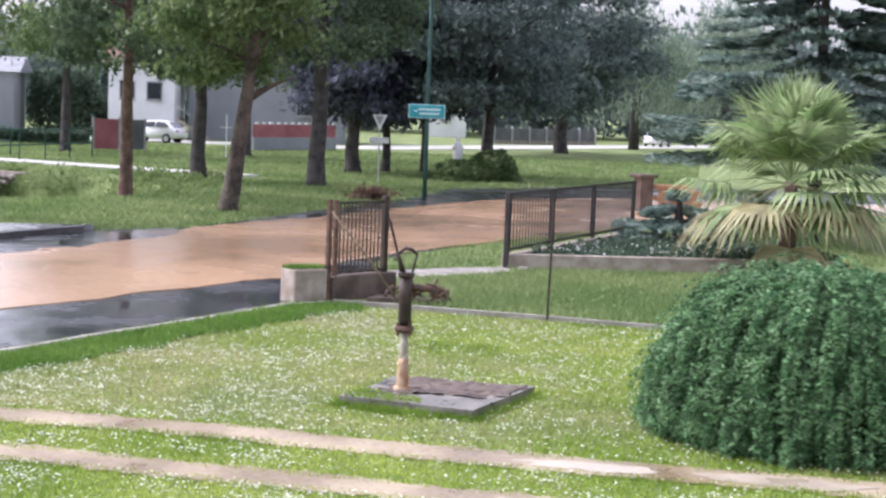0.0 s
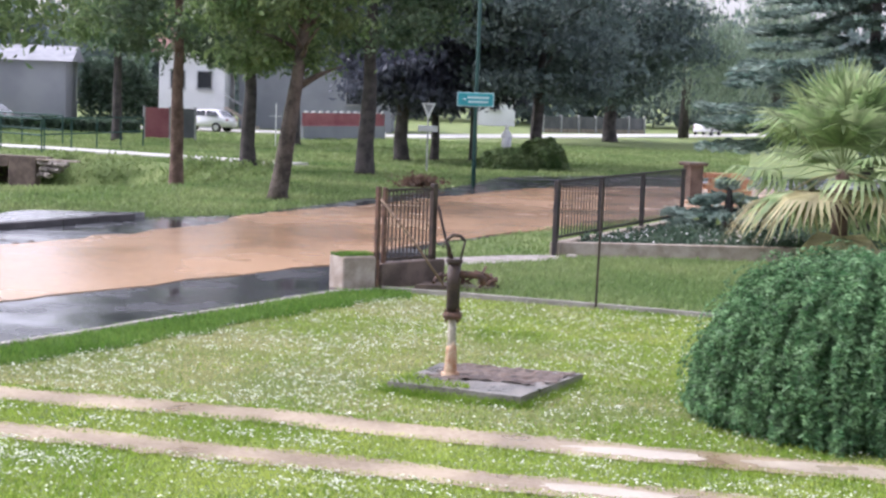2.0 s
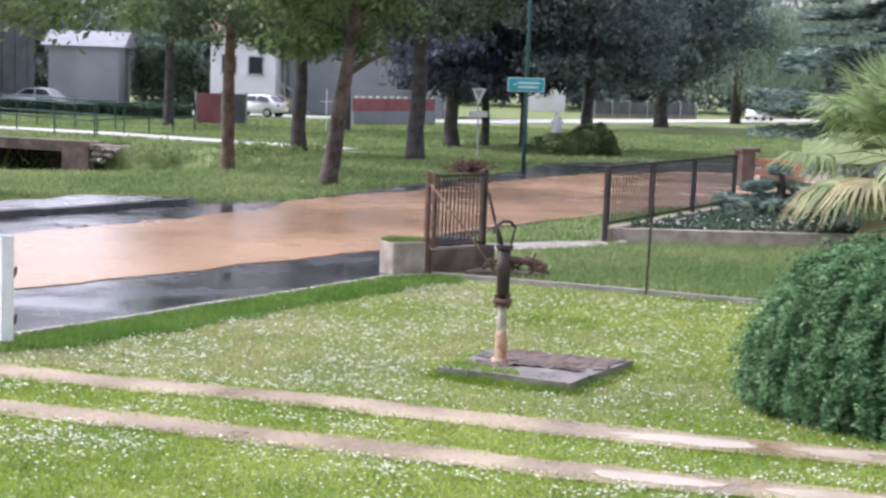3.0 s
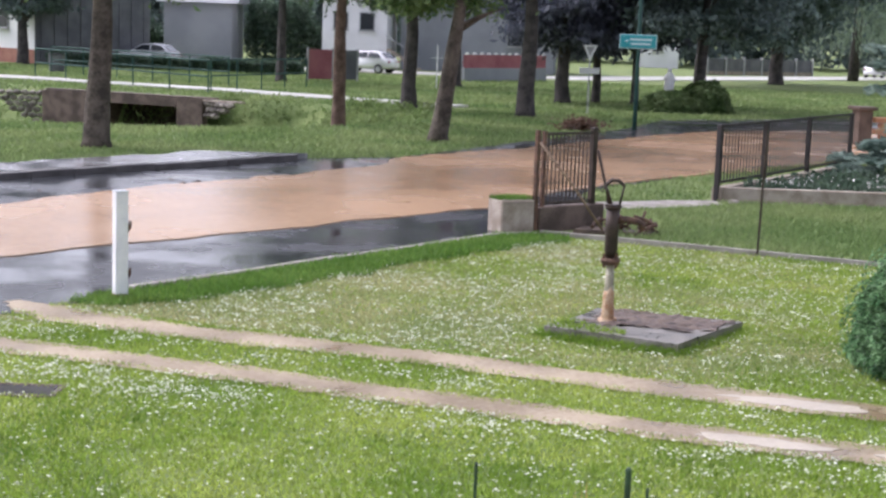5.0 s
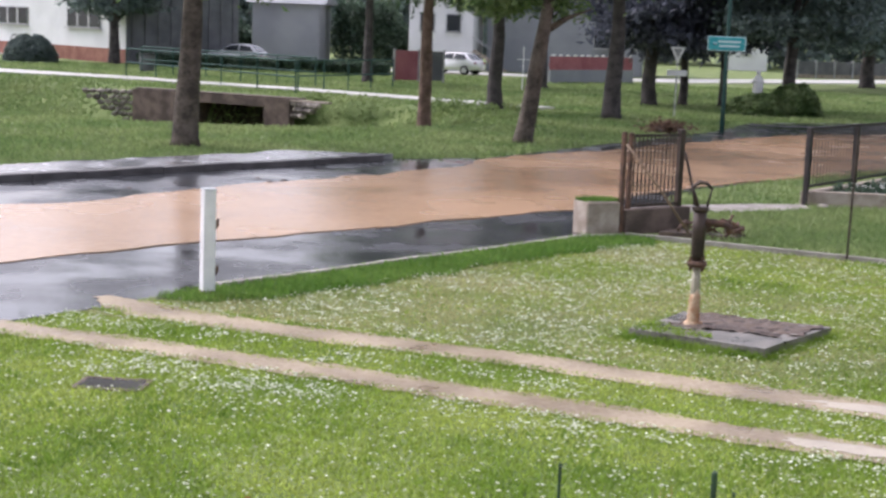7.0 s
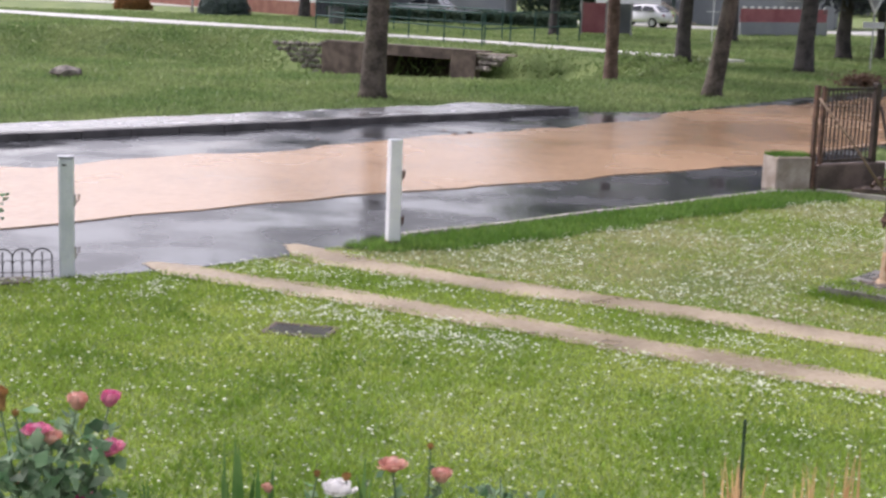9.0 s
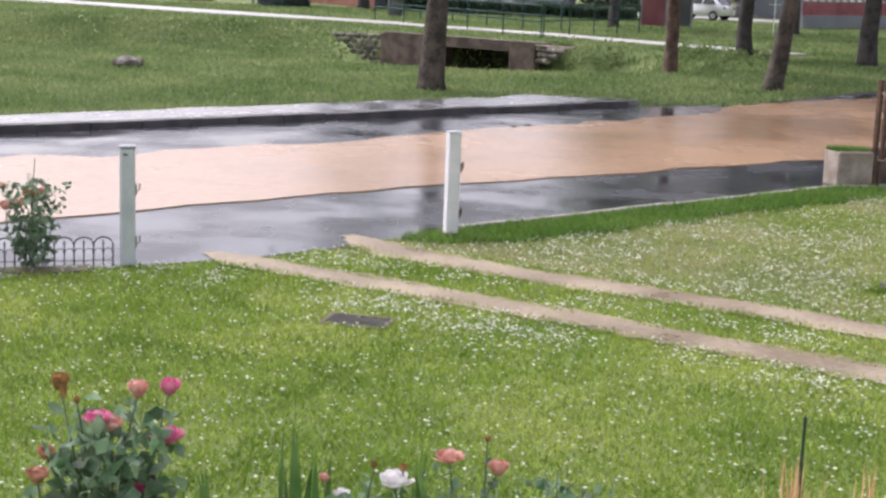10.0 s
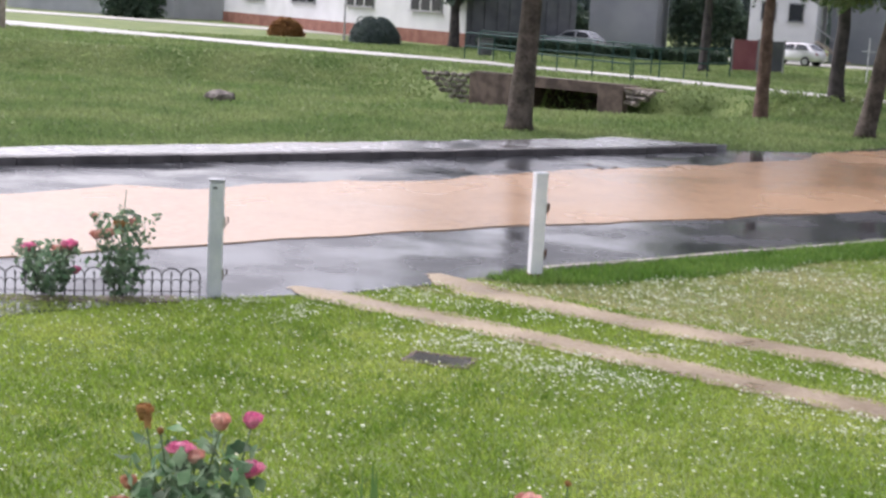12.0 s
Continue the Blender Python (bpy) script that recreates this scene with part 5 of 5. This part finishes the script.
part("stair_rail", tube(B(), [(5.0, -1.1, 2.6), (7.5, -1.1, 1.1)], 0.04, 6), "tin", pale_house)
house(-11.0, 118, -2, 12, 9, 5.5, "panel_grey", "roof", "grey house behind the red fence", [(9, 2.8, 1.2, 1.3)])
house(10.0, 160, -3, 4.4, 9, 4.2, "render_white", "roof_red", "white house shining between the far trees", [(2.2, 2.4, 1.0, 1.2)])
house(-92, 128, -12, 22, 9, 4.5, "render_grey", "roof", "grey house with dark gate beyond the green", [(4, 2.2, 1.6, 1.3), (12, 2.2, 1.6, 1.3)])
bin_ = thing("litter_bin", -27.6, 84.8, 0, 0, "dark cylindrical litter bin beside the path", "bin")
part("barrel", tube(B(), [(0, 0, 0), (0, 0, 1.0)], [0.42, 0.48], 12), "dark_panel", bin_)
part("rim", tube(B(), [(0, 0, 1.0), (0, 0, 1.07)], [0.5, 0.5], 12), "black", bin_)

# red gate and fence
rg = thing("red_gate", -13.4, 86.5, 0, 24, "dark red and grey sheet metal yard gate", "gate")
for k in range(2):
    part("panel", box(B(), (0.75 + 1.5 * k, 0, 1.0), (1.42, 0.06, 1.7), bevel=0.01), "red" if k == 0 else "dark_panel", rg)
for k in range(3):
    part("post", box(B(), (1.5 * k, 0, 0.95), (0.12, 0.12, 2.0), bevel=0.01), "tin", rg)
rf = thing("red_fence", -4.9, 95.5, 0, 57, "red picket fence on a grey wall", "fence")
part("base_wall", box(B(), (4.8, 0, 0.42), (9.6, 0.25, 0.9)), "panel_grey", rf)
mesh = None
for k in range(48):
    ob = part("picket", mesh or box(B(), (0, -0.03, 1.28), (0.16, 0.04, 0.85), bevel=0.006), "red", rf)
    mesh = ob.data
    ob.location.x = 0.1 + 0.2 * k
part("rail", box(B(), (4.8, 0.02, 1.2), (9.6, 0.05, 0.1)), "red", rf)
cap_mesh = None
for k in range(12):
    ob = part("post_cap", cap_mesh or box(B(), (0, -0.03, 1.78), (0.34, 0.1, 0.12), bevel=0.02), "white", rf)
    cap_mesh = ob.data
    ob.location.x = 0.4 + 0.8 * k
gf = thing("grey_fence", 15.0, 138, 0, 42, "long dark grey board fence across the far street", "fence")
part("panel", box(B(), (7.5, 0, 0.75), (15, 0.1, 1.5), bevel=0.01), "dark_panel", gf)
part("base", box(B(), (7.5, -0.06, 0.15), (15.2, 0.2, 0.4)), "concrete", gf)
for k in range(7):
    part("post", box(B(), (2.5 * k, -0.08, 0.8), (0.2, 0.2, 1.7), bevel=0.01), "tin", gf)


# low hedge before the parked cars
rng = np.random.RandomState(23)
n = 9000
hx, hy = -31.5 + 16.5 * rng.rand(n), 94.6 + 0.9 * rng.rand(n)
hz = 0.03 + rng.rand(n) ** 0.7 * (0.82 + 0.16 * fuzz(hx, hx * 0, 0.6, 4))
tagged(part("low_hedge", shards(np.stack([hx, hy, hz], 1), 0.2 + 0.15 * rng.rand(n), rng.normal(size=(n, 3)), 0.45, "low_hedge"), "leaf_hedge"), "low dark green hedge along the street", "hedge", kind="stuff")


# ---- cars ----
def car(x, y, rz, paint, label):
    t = thing("car", x, y, 0, rz, label, "car", "parked cars")
    prof = [(-2.05, 0.35), (-2.1, 0.75), (-1.95, 0.98), (-1.75, 1.08), (-1.25, 1.48), (-0.4, 1.56), (0.35, 1.5), (1.0, 1.05), (1.85, 0.9), (2.1, 0.7), (2.1, 0.35)]
    bm = B()
    sides = []
    for yy in (-0.86, 0.86):
        sides.append([bm.verts.new((px, yy * (1 if pz < 1.0 else 1 - 0.25 * (pz - 1.0) / 0.5), pz)) for px, pz in prof])
    bm.faces.new(sides[0])
    bm.faces.new(sides[1][::-1])
    for k in range(len(prof)):
        j = (k + 1) % len(prof)
        bm.faces.new((sides[0][k], sides[1][k], sides[1][j], sides[0][j]))
    bmesh.ops.recalc_face_normals(bm, faces=bm.faces)
    bmesh.ops.bevel(bm, geom=list(bm.edges), offset=0.05, segments=2, affect="EDGES")
    part("body", bm, paint, t, smooth=True)
    for sy in (-1, 1):
        for pts_ in (((-1.5, 1.1), (-1.15, 1.42), (-0.45, 1.48), (-0.45, 1.1)), ((-0.35, 1.1), (-0.35, 1.48), (0.3, 1.43), (0.82, 1.1))):
            bm = B()
            vs = [bm.verts.new((px, sy * (0.875 * (1 - 0.25 * (pz - 1.0) / 0.5)), pz)) for px, pz in pts_]
            bm.faces.new(vs)
            part("side_window", bm, "glass", t)
    bm = B()
    bm.faces.new([bm.verts.new(p) for p in ((-1.80, -0.66, 1.1), (-1.80, 0.66, 1.1), (-1.33, 0.6, 1.46), (-1.33, -0.6, 1.46))])
    part("rear_window", bm, "glass", t)
    bm = B()
    bm.faces.new([bm.verts.new(p) for p in ((1.0, -0.7, 1.1), (1.0, 0.7, 1.1), (0.45, 0.62, 1.48), (0.45, -0.62, 1.48))])
    part("windscreen", bm, "glass", t)
    for wx in (-1.3, 1.3):
        for sy in (-1, 1):
            w = part("wheel", tube(B(), [(wx, sy * 0.7, 0.33), (wx, sy * 0.9, 0.33)], 0.33, 18), "tyre", t)
            part("rim", tube(B(), [(wx, sy * 0.89, 0.33), (wx, sy * 0.915, 0.33)], 0.2, 12), "tin", w)
    for sy in (-0.7, 0.7):
        part("tail_light", box(B(), (-2.06, sy, 0.85), (0.06, 0.22, 0.16), bevel=0.01), "red", t)
        part("headlight", box(B(), (2.04, sy, 0.75), (0.08, 0.3, 0.14), bevel=0.01), "white", t)


car(-12.2, 106.5, 158, "car_white", "white hatchback parked by the house")
car(-27.0, 103, 172, "car_grey", "silver car parked behind the railing")
car(33.0, 150, 60, "car_white", "white car parked on the far street")

# ---- small things on the green and the road ----
wpole = thing("marker_post", -5.6, 82.0, 0, 0, "thin white marker post with a short crossbar", "post")
part("pole", tube(B(), [(0, 0, -0.1), (0, 0, 2.4)], 0.032, 8), "white", wpole)
part("crossbar", tube(B(), [(-0.35, 0, 1.7), (0.3, 0, 1.7)], 0.022, 6), "white", wpole)
lpole = thing("lamp_pole", -41.5, 96.0, 0, 0, "thin pale street lamp pole beside the footpath", "lamp pole")
part("pole", tube(B(), [(0, 0, -0.1), (0, 0, 6.5)], [0.07, 0.045], 8), "tin", lpole)
part("base", tube(B(), [(0, 0, -0.1), (0, 0, 0.35)], 0.12, 8), "tin", lpole)
cpost = thing("concrete_post", -56.5, 77.5, 0, 10, "thick grey concrete post at the street corner", "post")
part("shaft", box(B(), (0, 0, 1.5), (0.9, 0.9, 3.1), bevel=0.04), "concrete", cpost)
part("cap", box(B(), (0, 0, 3.08), (1.05, 1.05, 0.12), bevel=0.02), "concrete", cpost)
rng = np.random.RandomState(31)
# the last and largest is a stand-in for an unidentified object
for bx, by, bs in ((-7.1, 29.8, 0.07), (-7.5, 30.5, 0.05), (-9.3, 27.6, 0.04), (-6.9, 30.3, 0.06), (4.05, 30.45, 0.12), (-20.6, 38.8, 0.36)):
    bm = B()
    bmesh.ops.create_icosphere(bm, subdivisions=2, radius=bs)
    for v in bm.verts:
        v.co = Vector((v.co.x * 1.3, v.co.y, v.co.z * 0.6)) * (0.85 + 0.3 * rng.rand())
    st_ = part("rock", bm, "rubble")
    st_.location = (bx, by, bs * 0.3)
    tagged(st_, "small grey stone washed up by the water" if bs < 0.3 else "pale stone lump in place of an unidentified object in the verge", "stone")
